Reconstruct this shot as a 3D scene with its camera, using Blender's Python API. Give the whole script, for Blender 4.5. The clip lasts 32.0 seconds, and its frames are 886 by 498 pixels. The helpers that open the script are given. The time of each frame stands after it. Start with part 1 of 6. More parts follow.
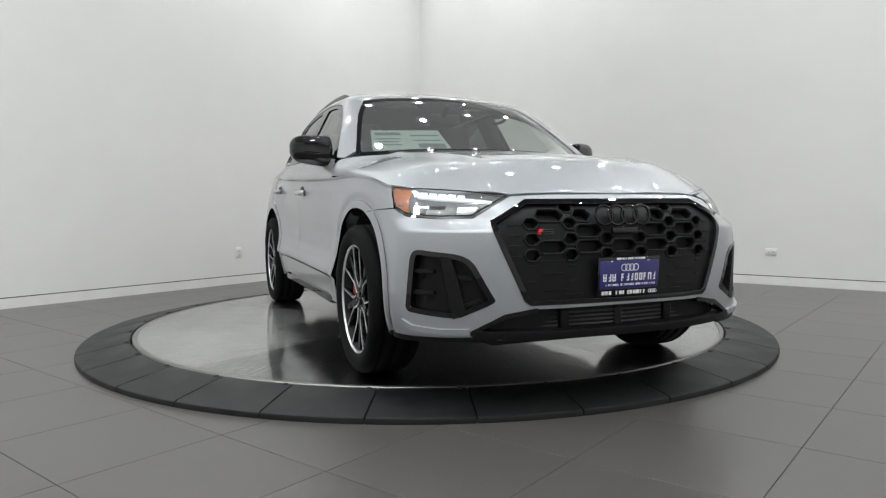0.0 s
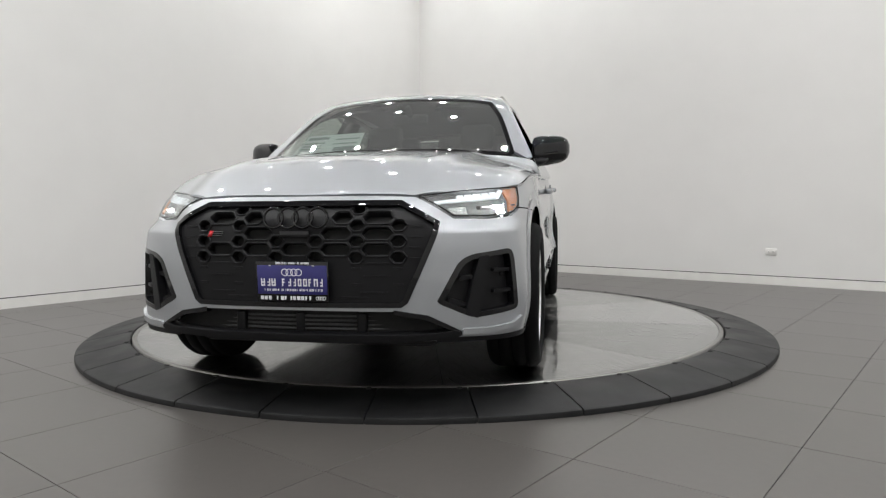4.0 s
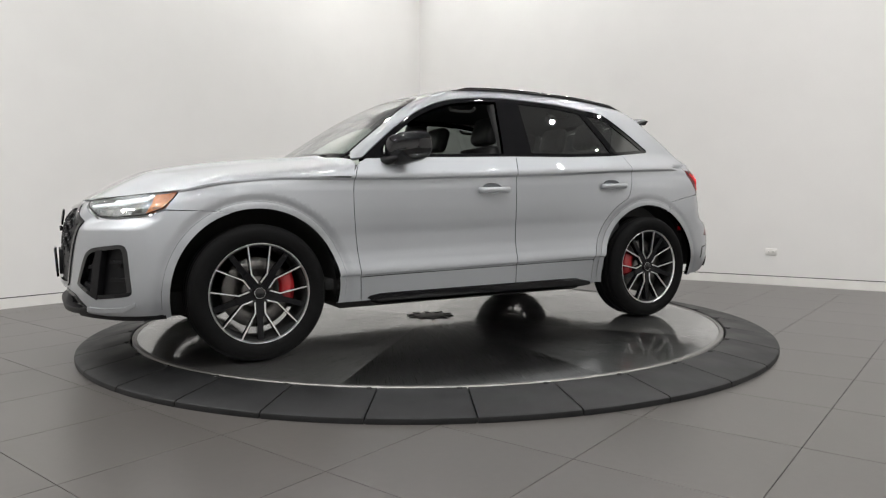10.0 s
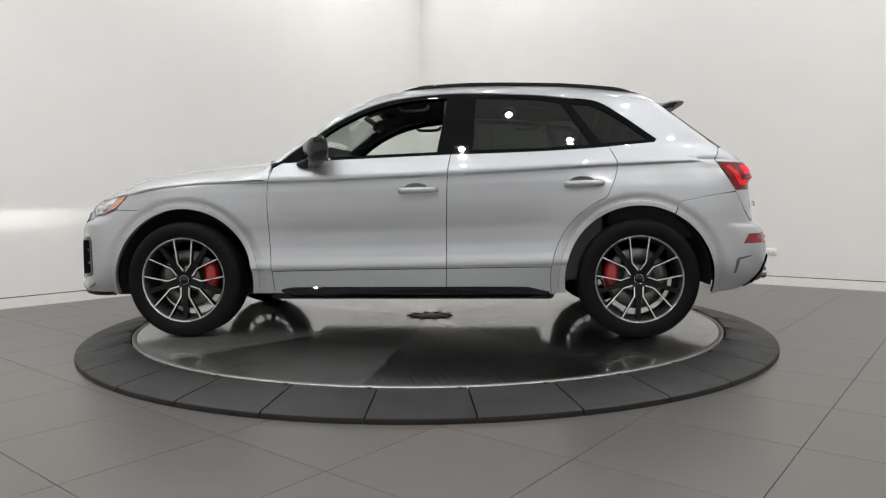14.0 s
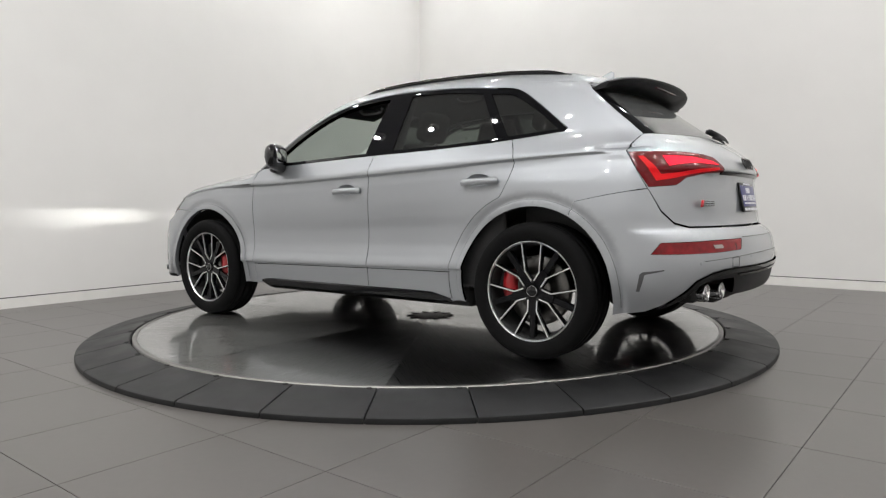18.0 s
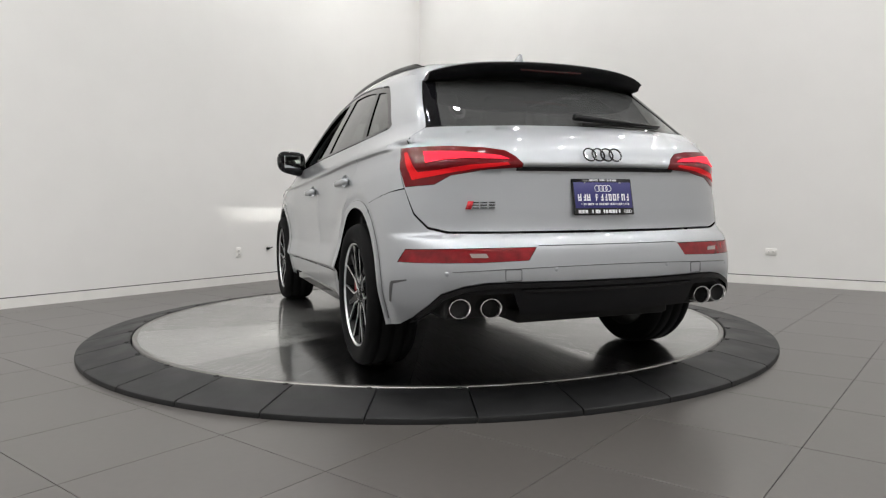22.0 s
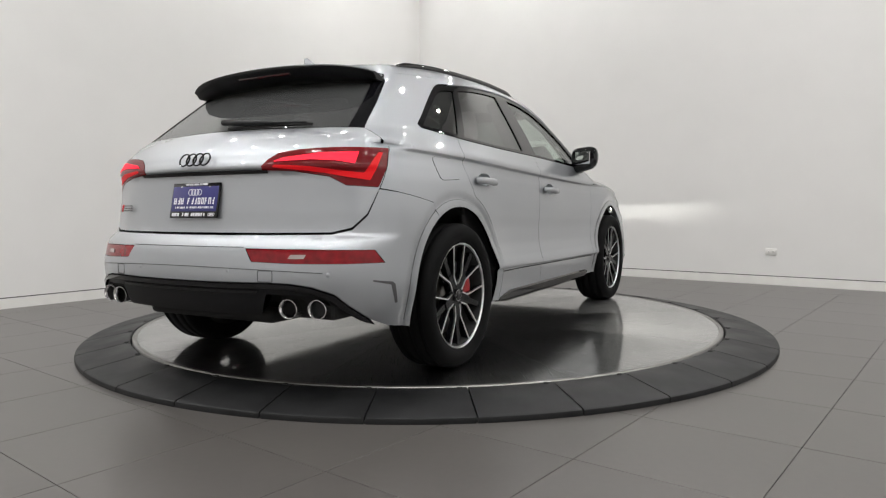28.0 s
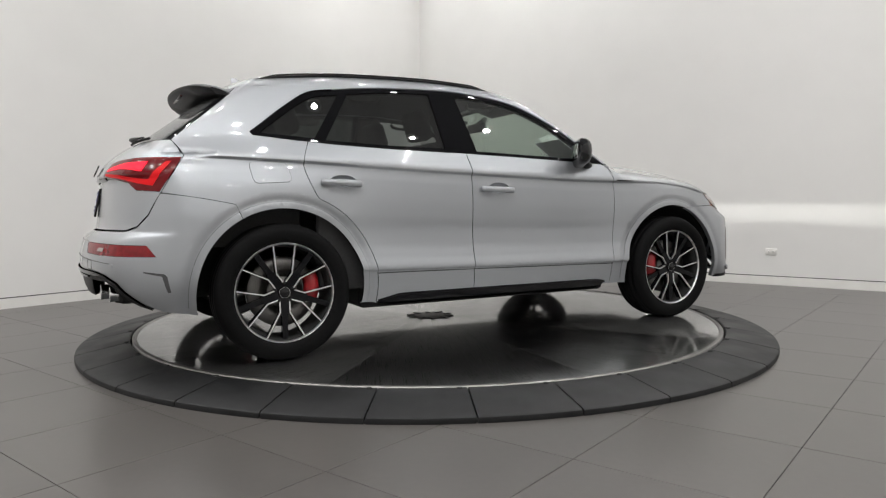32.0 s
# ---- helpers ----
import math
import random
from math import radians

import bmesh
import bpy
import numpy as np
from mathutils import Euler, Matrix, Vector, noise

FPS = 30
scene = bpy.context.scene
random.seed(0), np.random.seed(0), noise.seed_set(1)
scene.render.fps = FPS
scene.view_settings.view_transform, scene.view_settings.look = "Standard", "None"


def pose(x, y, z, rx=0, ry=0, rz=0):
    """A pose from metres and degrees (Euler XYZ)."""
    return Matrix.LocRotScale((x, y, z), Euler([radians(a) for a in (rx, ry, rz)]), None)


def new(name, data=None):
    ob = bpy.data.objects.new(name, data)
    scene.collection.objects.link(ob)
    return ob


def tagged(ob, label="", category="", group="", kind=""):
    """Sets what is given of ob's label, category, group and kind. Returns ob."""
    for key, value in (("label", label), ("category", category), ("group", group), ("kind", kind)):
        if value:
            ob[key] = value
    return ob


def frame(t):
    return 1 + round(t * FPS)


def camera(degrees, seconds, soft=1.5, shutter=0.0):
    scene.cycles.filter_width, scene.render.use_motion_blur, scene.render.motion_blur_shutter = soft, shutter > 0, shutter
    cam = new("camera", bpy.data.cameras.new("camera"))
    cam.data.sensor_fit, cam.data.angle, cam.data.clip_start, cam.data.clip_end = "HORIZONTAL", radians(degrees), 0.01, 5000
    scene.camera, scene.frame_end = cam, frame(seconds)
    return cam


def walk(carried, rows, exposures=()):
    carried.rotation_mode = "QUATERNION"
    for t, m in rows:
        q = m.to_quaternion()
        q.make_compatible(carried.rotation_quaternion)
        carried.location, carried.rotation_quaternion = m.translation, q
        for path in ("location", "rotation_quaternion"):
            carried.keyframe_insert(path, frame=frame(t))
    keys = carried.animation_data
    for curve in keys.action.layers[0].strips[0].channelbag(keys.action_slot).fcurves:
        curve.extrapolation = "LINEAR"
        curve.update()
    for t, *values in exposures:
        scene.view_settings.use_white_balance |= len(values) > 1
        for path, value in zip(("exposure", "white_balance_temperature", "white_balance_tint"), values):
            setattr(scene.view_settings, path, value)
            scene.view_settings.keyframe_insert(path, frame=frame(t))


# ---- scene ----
# ---------- camera: stands still ----------
cam = camera(66.03, 32.0, soft=1.25)
CAM = pose(0.0744, -5.0332, 0.8072, 86.4505, 0, -0.2864) @ pose(0, 0, 0, 0, 0, -0.4696)
walk(cam, [(0.0, CAM), (32.0, CAM)], exposures=[(0.0, -0.08, 6230, 7), (1.0, -0.12, 6200, 6), (2.0, -0.08, 6450, 9), (3.0, -0.08, 6400, 9), (6.0, 0.0, 6500, 10), (14.0, 0.0, 6500, 10), (21.0, -0.03, 6500, 10), (28.0, -0.08, 6500, 10), (32.0, -0.10, 6500, 10)])

# ---------- world, lamps, exposure ----------
world = bpy.data.worlds.new("world")
scene.world = world
world.use_nodes = True
world.node_tree.nodes["Background"].inputs[0].default_value = (0.9, 0.95, 1.0, 1)
world.node_tree.nodes["Background"].inputs[1].default_value = 0.05
scene.view_settings.exposure = 0.0

FLOOR_Z = -0.07
CEIL_Z = 4.45
ROOM_TURN = 51.0
ua = (math.sin(radians(ROOM_TURN)), -math.cos(radians(ROOM_TURN)))
ub = (math.cos(radians(ROOM_TURN)), math.sin(radians(ROOM_TURN)))
A_MIN, A_MAX, B_MIN, B_MAX = -3.6, 5.7, -6.6, 4.13


def room(a, b, z=0.0):
    """A point of the room: a runs away from the one wall, b towards the other."""
    return Vector((ua[0] * a + ub[0] * b, ua[1] * a + ub[1] * b, z))


ROOM = Matrix(((ua[0], ub[0], 0, 0), (ua[1], ub[1], 0, 0), (0, 0, 1, 0), (0, 0, 0, 1)))

LAMP_SPOTS = [(-3.05 + 1.22 * i, 3.6 - 1.22 * j) for i in range(8) for j in range(8)]
for a, b in LAMP_SPOTS:
    lamp = new("downlight_lamp", bpy.data.lights.new("downlight_lamp", "AREA"))
    lamp.data.shape, lamp.data.size = "DISK", 0.10
    lamp.data.energy = 4.0 if math.hypot(a, b) < 2.6 else 17.5 if b < -3.0 and a < 3.5 else 9.5 if a > 3.5 else 7.5 if a < -2.0 and b > 3.0 else 12.0 if a < -2.0 else 11.0
    lamp.data.color = (1.0, 0.99, 0.975)
    lamp.data.spread = radians(150)
    lamp.matrix_world = Matrix.Translation(room(a, b, CEIL_Z - 0.075))

# ---------- materials ----------
def material(name, color, rough=0.5, metal=0.0, coat=0.0, grain=0.0, grain_size=60.0, bump=0.0, spec=0.5, emit=None, power=0.0, stain=0.0, stain_size=1.5, rough_var=0.0):
    """A principled material with grain and stains at two scales and a fine relief."""
    m = bpy.data.materials.new(name)
    m.use_nodes = True
    nt = m.node_tree
    b = nt.nodes["Principled BSDF"]
    b.inputs["Base Color"].default_value = (*color, 1)
    b.inputs["Roughness"].default_value = rough
    b.inputs["Metallic"].default_value = metal
    b.inputs["Specular IOR Level"].default_value = spec
    b.inputs["Coat Weight"].default_value = coat
    b.inputs["Coat Roughness"].default_value = 0.03
    if emit:
        b.inputs["Emission Color"].default_value = (*emit, 1)
        b.inputs["Emission Strength"].default_value = power
    tc = nt.nodes.new("ShaderNodeTexCoord")
    last = None
    for amount, size in ((grain, grain_size), (stain, stain_size)):
        if amount <= 0:
            continue
        n = nt.nodes.new("ShaderNodeTexNoise")
        n.inputs["Scale"].default_value, n.inputs["Detail"].default_value = size, 4
        nt.links.new(tc.outputs["Object"], n.inputs["Vector"])
        r = nt.nodes.new("ShaderNodeMapRange")
        r.inputs["From Min"].default_value, r.inputs["From Max"].default_value = 0.3, 0.7
        r.inputs["To Min"].default_value, r.inputs["To Max"].default_value = 1 - amount, 1 + amount
        nt.links.new(n.outputs["Fac"], r.inputs["Value"])
        if last is None:
            last = r.outputs[0]
        else:
            mul = nt.nodes.new("ShaderNodeMath")
            mul.operation = "MULTIPLY"
            nt.links.new(last, mul.inputs[0]), nt.links.new(r.outputs[0], mul.inputs[1])
            last = mul.outputs[0]
        if rough_var:
            rr = nt.nodes.new("ShaderNodeMapRange")
            rr.inputs["From Min"].default_value, rr.inputs["From Max"].default_value = 0.3, 0.7
            rr.inputs["To Min"].default_value, rr.inputs["To Max"].default_value = rough - rough_var, rough + rough_var
            nt.links.new(n.outputs["Fac"], rr.inputs["Value"])
            nt.links.new(rr.outputs[0], b.inputs["Roughness"])
    if last is not None:
        v = nt.nodes.new("ShaderNodeVectorMath")
        v.operation = "SCALE"
        v.inputs[0].default_value = color
        nt.links.new(last, v.inputs["Scale"])
        nt.links.new(v.outputs[0], b.inputs["Base Color"])
    if bump > 0:
        n = nt.nodes.new("ShaderNodeTexNoise")
        n.inputs["Scale"].default_value, n.inputs["Detail"].default_value = grain_size * 2, 3
        nt.links.new(tc.outputs["Object"], n.inputs["Vector"])
        bp = nt.nodes.new("ShaderNodeBump")
        bp.inputs["Strength"].default_value, bp.inputs["Distance"].default_value = bump, 0.002
        nt.links.new(n.outputs["Fac"], bp.inputs["Height"])
        nt.links.new(bp.outputs[0], b.inputs["Normal"])
    return m


def glass(name, tint, gloss=0.01, face=0.08, haze=0.0):
    """A thin pane, tinted see-through; face: what its two faces together reflect head on."""
    m = bpy.data.materials.new(name)
    m.use_nodes = True
    nt = m.node_tree
    nt.nodes.remove(nt.nodes["Principled BSDF"])
    t, g, f, p, r, x = (nt.nodes.new(k) for k in ("ShaderNodeBsdfTransparent", "ShaderNodeBsdfGlossy", "ShaderNodeLayerWeight", "ShaderNodeMath", "ShaderNodeMapRange", "ShaderNodeMixShader"))
    t.inputs["Color"].default_value = (*tint, 1)
    g.inputs["Roughness"].default_value = gloss
    f.inputs["Blend"].default_value = 0.5
    p.operation = "POWER"
    p.inputs[1].default_value = 4.0
    r.inputs["To Min"].default_value = face
    nt.links.new(f.outputs["Facing"], p.inputs[0]), nt.links.new(p.outputs[0], r.inputs["Value"]), nt.links.new(r.outputs[0], x.inputs[0])
    nt.links.new(t.outputs[0], x.inputs[1]), nt.links.new(g.outputs[0], x.inputs[2])
    last = x.outputs[0]
    # an even diffuse grey stands in for light reflected in the pane
    if haze:
        d, y = nt.nodes.new("ShaderNodeBsdfDiffuse"), nt.nodes.new("ShaderNodeMixShader")
        d.inputs["Color"].default_value = (0.45, 0.46, 0.46, 1)
        y.inputs[0].default_value = haze
        nt.links.new(last, y.inputs[1]), nt.links.new(d.outputs[0], y.inputs[2])
        last = y.outputs[0]
    nt.links.new(last, nt.nodes["Material Output"].inputs[0])
    return m


PAINT = material("silver_paint", (0.348, 0.362, 0.380), rough=0.42, metal=0.68, coat=1.0, grain=0.05, grain_size=900, stain=0.012, stain_size=2.0)
GLOSS_BLACK = material("gloss_black", (0.004, 0.004, 0.005), rough=0.025, coat=0.0, grain=0.1, grain_size=40)
BLACK_PLASTIC = material("black_plastic", (0.006, 0.006, 0.007), rough=0.45, grain=0.2, grain_size=300, bump=0.15, spec=0.22)
MATT_BLACK = material("matt_black", (0.008, 0.008, 0.008), rough=0.8, grain=0.2, grain_size=50)
SEAM_GREY = material("seam_grey", (0.06, 0.06, 0.062), rough=0.7, grain=0.1, grain_size=80)
RUBBER = material("tyre_rubber", (0.0045, 0.0045, 0.0047), rough=0.75, spec=0.10, grain=0.18, grain_size=120, stain=0.15, stain_size=9, bump=0.12)
CHROME = material("chrome", (0.75, 0.75, 0.76), rough=0.08, metal=1.0, grain=0.03, grain_size=90)
MACHINED = material("machined_alloy", (0.84, 0.84, 0.84), rough=0.36, metal=1.0, grain=0.06, grain_size=400)
RIM_BLACK = material("rim_black", (0.004, 0.004, 0.005), rough=0.25, spec=0.22, grain=0.1, grain_size=80)
STEEL = material("brake_steel", (0.14, 0.135, 0.13), rough=0.35, metal=1.0, grain=0.2, grain_size=200)
RED_CALIPER = material("red_caliper", (0.32, 0.010, 0.014), rough=0.3, coat=0.5, grain=0.05, grain_size=90)
# unlit reflector; its weak emission stands in for light thrown back
RED_LENS = material("glowing_red_lens", (0.13, 0.003, 0.006), rough=0.12, spec=0.4, grain=0.45, grain_size=28, emit=(0.8, 0.008, 0.018), power=0.05)
RED_OFF = material("unlit_red_lens", (0.05, 0.002, 0.003), rough=0.15, grain=0.1, grain_size=60)
RED_DARK = material("dark_red_lens", (0.10, 0.003, 0.005), rough=0.12, spec=0.3, grain=0.1, grain_size=60, emit=(0.7, 0.006, 0.012), power=0.03)
RED_LIT = material("lit_red_lamp", (0.5, 0.01, 0.01), rough=0.4, spec=0.1, emit=(1.0, 0.014, 0.055), power=1.1)
RED_MID = material("soft_lit_red", (0.4, 0.01, 0.01), rough=0.4, spec=0.1, emit=(0.9, 0.01, 0.022), power=0.32)
AMBER = material("amber_lamp", (0.46, 0.12, 0.012), rough=0.15, coat=1.0, grain=0.2, grain_size=45, emit=(1.0, 0.24, 0.03), power=0.06)
WHITE_LIT = material("lit_headlamp", (0.9, 0.9, 0.9), rough=0.3, emit=(1.0, 0.97, 0.92), power=32000.0)
LAMP_GLOW = material("glowing_lens", (0.9, 0.9, 0.9), rough=0.2, emit=(1.0, 0.98, 0.94), power=60.0)
DRL = material("daylight_strip", (0.75, 0.78, 0.8), rough=0.2, coat=1.0, emit=(0.9, 0.95, 1.0), power=0.45)
LAMP_GREY = material("lamp_housing", (0.11, 0.113, 0.115), rough=0.22, metal=0.0, grain=0.1, grain_size=80)
LAMP_SILVER = material("lamp_reflector", (0.42, 0.42, 0.42), rough=0.25, metal=0.9, grain=0.1, grain_size=120)
REFLECTOR_CLEAR = material("clear_reflector", (0.30, 0.24, 0.23), rough=0.2, coat=1.0)
# the last value veils each pane with grey in place of reflected light
CLEAR = glass("clear_lens", (0.93, 0.95, 0.95), face=0.06, haze=0.13)
WINDSHIELD = glass("windshield_glass", (0.76, 0.85, 0.79), face=0.38, haze=0.10)
SIDE_GLASS = glass("side_glass", (0.86, 0.94, 0.88), face=0.10, haze=0.05)
PRIVACY = glass("privacy_glass", (0.17, 0.19, 0.18), face=0.14, haze=0.02)
REAR_GLASS = glass("rear_glass", (0.13, 0.14, 0.14), face=0.13, haze=0.10)
LEATHER = material("black_leather", (0.028, 0.028, 0.029), rough=0.55, grain=0.15, grain_size=120, bump=0.1)
LINER = material("dark_lining", (0.045, 0.045, 0.046), rough=0.9, grain=0.15, grain_size=90)
PAPER = material("sticker_paper", (0.72, 0.74, 0.74), rough=0.6, grain=0.03, grain_size=40)
INK = material("sticker_print", (0.25, 0.27, 0.28), rough=0.6)
PLATE_BLUE = material("plate_blue", (0.018, 0.017, 0.13), rough=0.35, coat=0.25, grain=0.05, grain_size=60)
PLATE_WHITE = material("plate_white", (0.75, 0.75, 0.78), rough=0.45)
BADGE_RED = material("badge_red", (0.5, 0.01, 0.02), rough=0.25, coat=0.6)
BADGE_DARK = material("badge_dark", (0.02, 0.02, 0.021), rough=0.15, coat=0.6)

WALL = material("white_wall_paint", (0.80, 0.792, 0.775), rough=0.7, grain=0.012, grain_size=2.5, stain=0.015, stain_size=0.5, bump=0.03)
BASEBOARD = material("white_baseboard", (0.82, 0.81, 0.78), rough=0.5, grain=0.03, grain_size=8, stain=0.03, stain_size=1.5)
CEILING = material("ceiling_grey", (0.28, 0.28, 0.28), rough=0.9, grain=0.04, grain_size=6)
TILE = material("grey_tile", (0.076, 0.0705, 0.066), rough=0.30, grain=0.04, grain_size=30, stain=0.05, stain_size=1.2)
GROUT = material("dark_grout", (0.045, 0.043, 0.041), rough=0.9, grain=0.1, grain_size=50)
RING_RUBBER = material("ring_rubber", (0.0078, 0.0080, 0.0085), rough=0.5, spec=0.3, grain=0.25, grain_size=14, stain=0.2, stain_size=2.5, rough_var=0.1, bump=0.1)
OUTLET = material("outlet_plastic", (0.78, 0.77, 0.74), rough=0.35)
LAMP_RING = material("lamp_trim", (0.6, 0.6, 0.6), rough=0.4, grain=0.05)


def brushed():
    """Brushed steel sheet: fine scratches along each sheet's own length, glossy across them."""
    m = material("brushed_steel", (0.23, 0.23, 0.225), rough=0.30, metal=1.0, stain=0.06, stain_size=2.2)
    nt = m.node_tree
    b = nt.nodes["Principled BSDF"]
    b.inputs["Anisotropic"].default_value = 0.92
    b.inputs["Coat Weight"].default_value, b.inputs["Coat IOR"].default_value, b.inputs["Coat Roughness"].default_value = 1.0, 2.7, 0.075
    v = nt.nodes.new("ShaderNodeVectorTransform")
    v.vector_type, v.convert_from, v.convert_to = "VECTOR", "OBJECT", "WORLD"
    v.inputs[0].default_value = (0.309, 0.951, 0.0)
    nt.links.new(v.outputs[0], b.inputs["Tangent"])
    tc = nt.nodes.new("ShaderNodeTexCoord")
    mp = nt.nodes.new("ShaderNodeMapping")
    mp.inputs["Scale"].default_value = (1.5, 320.0, 1.0)
    n = nt.nodes.new("ShaderNodeTexNoise")
    n.inputs["Scale"].default_value, n.inputs["Detail"].default_value = 2.0, 4
    nt.links.new(tc.outputs["Object"], mp.inputs["Vector"]), nt.links.new(mp.outputs[0], n.inputs["Vector"])
    r = nt.nodes.new("ShaderNodeMapRange")
    r.inputs["From Min"].default_value, r.inputs["From Max"].default_value = 0.3, 0.7
    r.inputs["To Min"].default_value, r.inputs["To Max"].default_value = 0.26, 0.32
    nt.links.new(n.outputs["Fac"], r.inputs["Value"]), nt.links.new(r.outputs[0], b.inputs["Roughness"])
    # a random base tone per sheet stands in for their differing reflections
    info = nt.nodes.new("ShaderNodeObjectInfo")
    tone = nt.nodes.new("ShaderNodeMapRange")
    tone.inputs["To Min"].default_value, tone.inputs["To Max"].default_value = 0.7, 1.25
    mul = nt.nodes.new("ShaderNodeVectorMath")
    mul.operation = "SCALE"
    old = b.inputs["Base Color"].links[0].from_socket
    nt.links.new(info.outputs["Random"], tone.inputs["Value"])
    nt.links.new(old, mul.inputs[0]), nt.links.new(tone.outputs[0], mul.inputs["Scale"])
    nt.links.new(mul.outputs[0], b.inputs["Base Color"])
    return m


BRUSHED = brushed()

# ---------- mesh tools ----------
def obj(name, bm, mat, parent=None, label="", smooth=True):
    """Links a bmesh as one mesh object."""
    me = bpy.data.meshes.new(name)
    bm.to_mesh(me)
    bm.free()
    if mat:
        me.materials.append(mat)
    if smooth:
        me.polygons.foreach_set("use_smooth", [True] * len(me.polygons))
    ob = new(name, me)
    if parent:
        ob.parent = parent
    if label:
        tagged(ob, label)
    return ob


def part(name, bm, mat, parent, label="", smooth=True):
    return obj(name, bm, mat, parent, label, smooth)


def empty(name, m=None, parent=None):
    e = new(name)
    e.empty_display_size = 0.1
    if m is not None:
        e.matrix_world = m
    if parent:
        e.parent = parent
    return e


def sharp(ob, angle=35):
    """Flat shading across edges steeper than the angle."""
    bm = bmesh.new()
    bm.from_mesh(ob.data)
    for e in bm.edges:
        if len(e.link_faces) == 2 and e.calc_face_angle(0) > radians(angle):
            e.smooth = False
    bm.to_mesh(ob.data)
    bm.free()
    return ob


def box(bm, x0, x1, y0, y1, z0, z1, bevel=0.0, m=None, seg=2):
    r = bmesh.ops.create_cube(bm, size=1.0)
    vs = r["verts"]
    for v in vs:
        v.co = Vector((x0 if v.co.x < 0 else x1, y0 if v.co.y < 0 else y1, z0 if v.co.z < 0 else z1))
    if bevel:
        es = list({e for v in vs for e in v.link_edges})
        r2 = bmesh.ops.bevel(bm, geom=es, offset=bevel, segments=seg, profile=0.5, affect="EDGES")
        vs = list({v for f in r2["faces"] for v in f.verts} | {v for v in vs if v.is_valid})
    if m is not None:
        bmesh.ops.transform(bm, matrix=m, verts=[v for v in vs if v.is_valid])
    return bm


def tube(bm, pts, r, n=10, closed=False, caps=True, flat=1.0):
    """A tube along points; r: a radius or one for each point."""
    P = [Vector(p) for p in pts]
    rings = []
    k = len(P)
    for i, p in enumerate(P):
        a = P[i - 1] if (i > 0 or closed) else p
        b = P[(i + 1) % k] if (i < k - 1 or closed) else p
        d = (b - a).normalized()
        ref = Vector((0, 0, 1)) if abs(d.z) < 0.95 else Vector((0, 1, 0))
        s = d.cross(ref).normalized()
        u = s.cross(d).normalized()
        rr = r[i] if isinstance(r, (list, tuple)) else r
        rings.append([bm.verts.new(p + s * (math.cos(2 * math.pi * j / n) * rr) + u * (math.sin(2 * math.pi * j / n) * rr * flat)) for j in range(n)])
    for i in range(k if closed else k - 1):
        A, B = rings[i], rings[(i + 1) % k]
        for j in range(n):
            bm.faces.new((A[j], A[(j + 1) % n], B[(j + 1) % n], B[j]))
    if caps and not closed:
        bm.faces.new(list(reversed(rings[0])))
        bm.faces.new(rings[-1])
    return bm


def lathe(bm, prof, n=48, m=None, closed=False):
    """Turns the profile of (radius, height) about the local y axis."""
    rings = []
    for r, h in prof:
        ring = []
        for j in range(n):
            a = 2 * math.pi * j / n
            v = Vector((r * math.cos(a), h, r * math.sin(a)))
            ring.append(bm.verts.new(m @ v if m is not None else v))
        rings.append(ring)
    pairs = list(zip(rings[:-1], rings[1:]))
    if closed:
        pairs.append((rings[-1], rings[0]))
    for A, B in pairs:
        for j in range(n):
            bm.faces.new((A[j], A[(j + 1) % n], B[(j + 1) % n], B[j]))
    return bm


def prism(bm, poly, h0, h1, to=None):
    """A prism over a plain polygon (u, v) between two heights; to: maps (u, v, h) to a place."""
    to = to or (lambda u, v, h: Vector((u, v, h)))
    a = [bm.verts.new(to(u, v, h0)) for u, v in poly]
    b = [bm.verts.new(to(u, v, h1)) for u, v in poly]
    n = len(poly)
    for i in range(n):
        bm.faces.new((a[i], a[(i + 1) % n], b[(i + 1) % n], b[i]))
    bm.faces.new(list(reversed(a)))
    bm.faces.new(b)
    return bm


def words(name, text, size, mat, parent, m, label="", depth=0.002, spread=1.0, bold=0.0):
    """A line of text as a mesh, centred on the pose m, facing its +z."""
    cu = bpy.data.curves.new(name, "FONT")
    cu.body, cu.size, cu.align_x, cu.align_y, cu.extrude, cu.space_character, cu.offset = text, size, "CENTER", "CENTER", depth, spread, bold
    cu.resolution_u = 3
    tmp = bpy.data.objects.new(name, cu)
    scene.collection.objects.link(tmp)
    me = bpy.data.meshes.new_from_object(tmp.evaluated_get(bpy.context.evaluated_depsgraph_get()))
    bpy.data.objects.remove(tmp)
    me.materials.clear()
    me.materials.append(mat)
    me.name = name
    ob = new(name, me)
    ob.parent = parent
    ob.matrix_basis = m
    return tagged(ob, label)


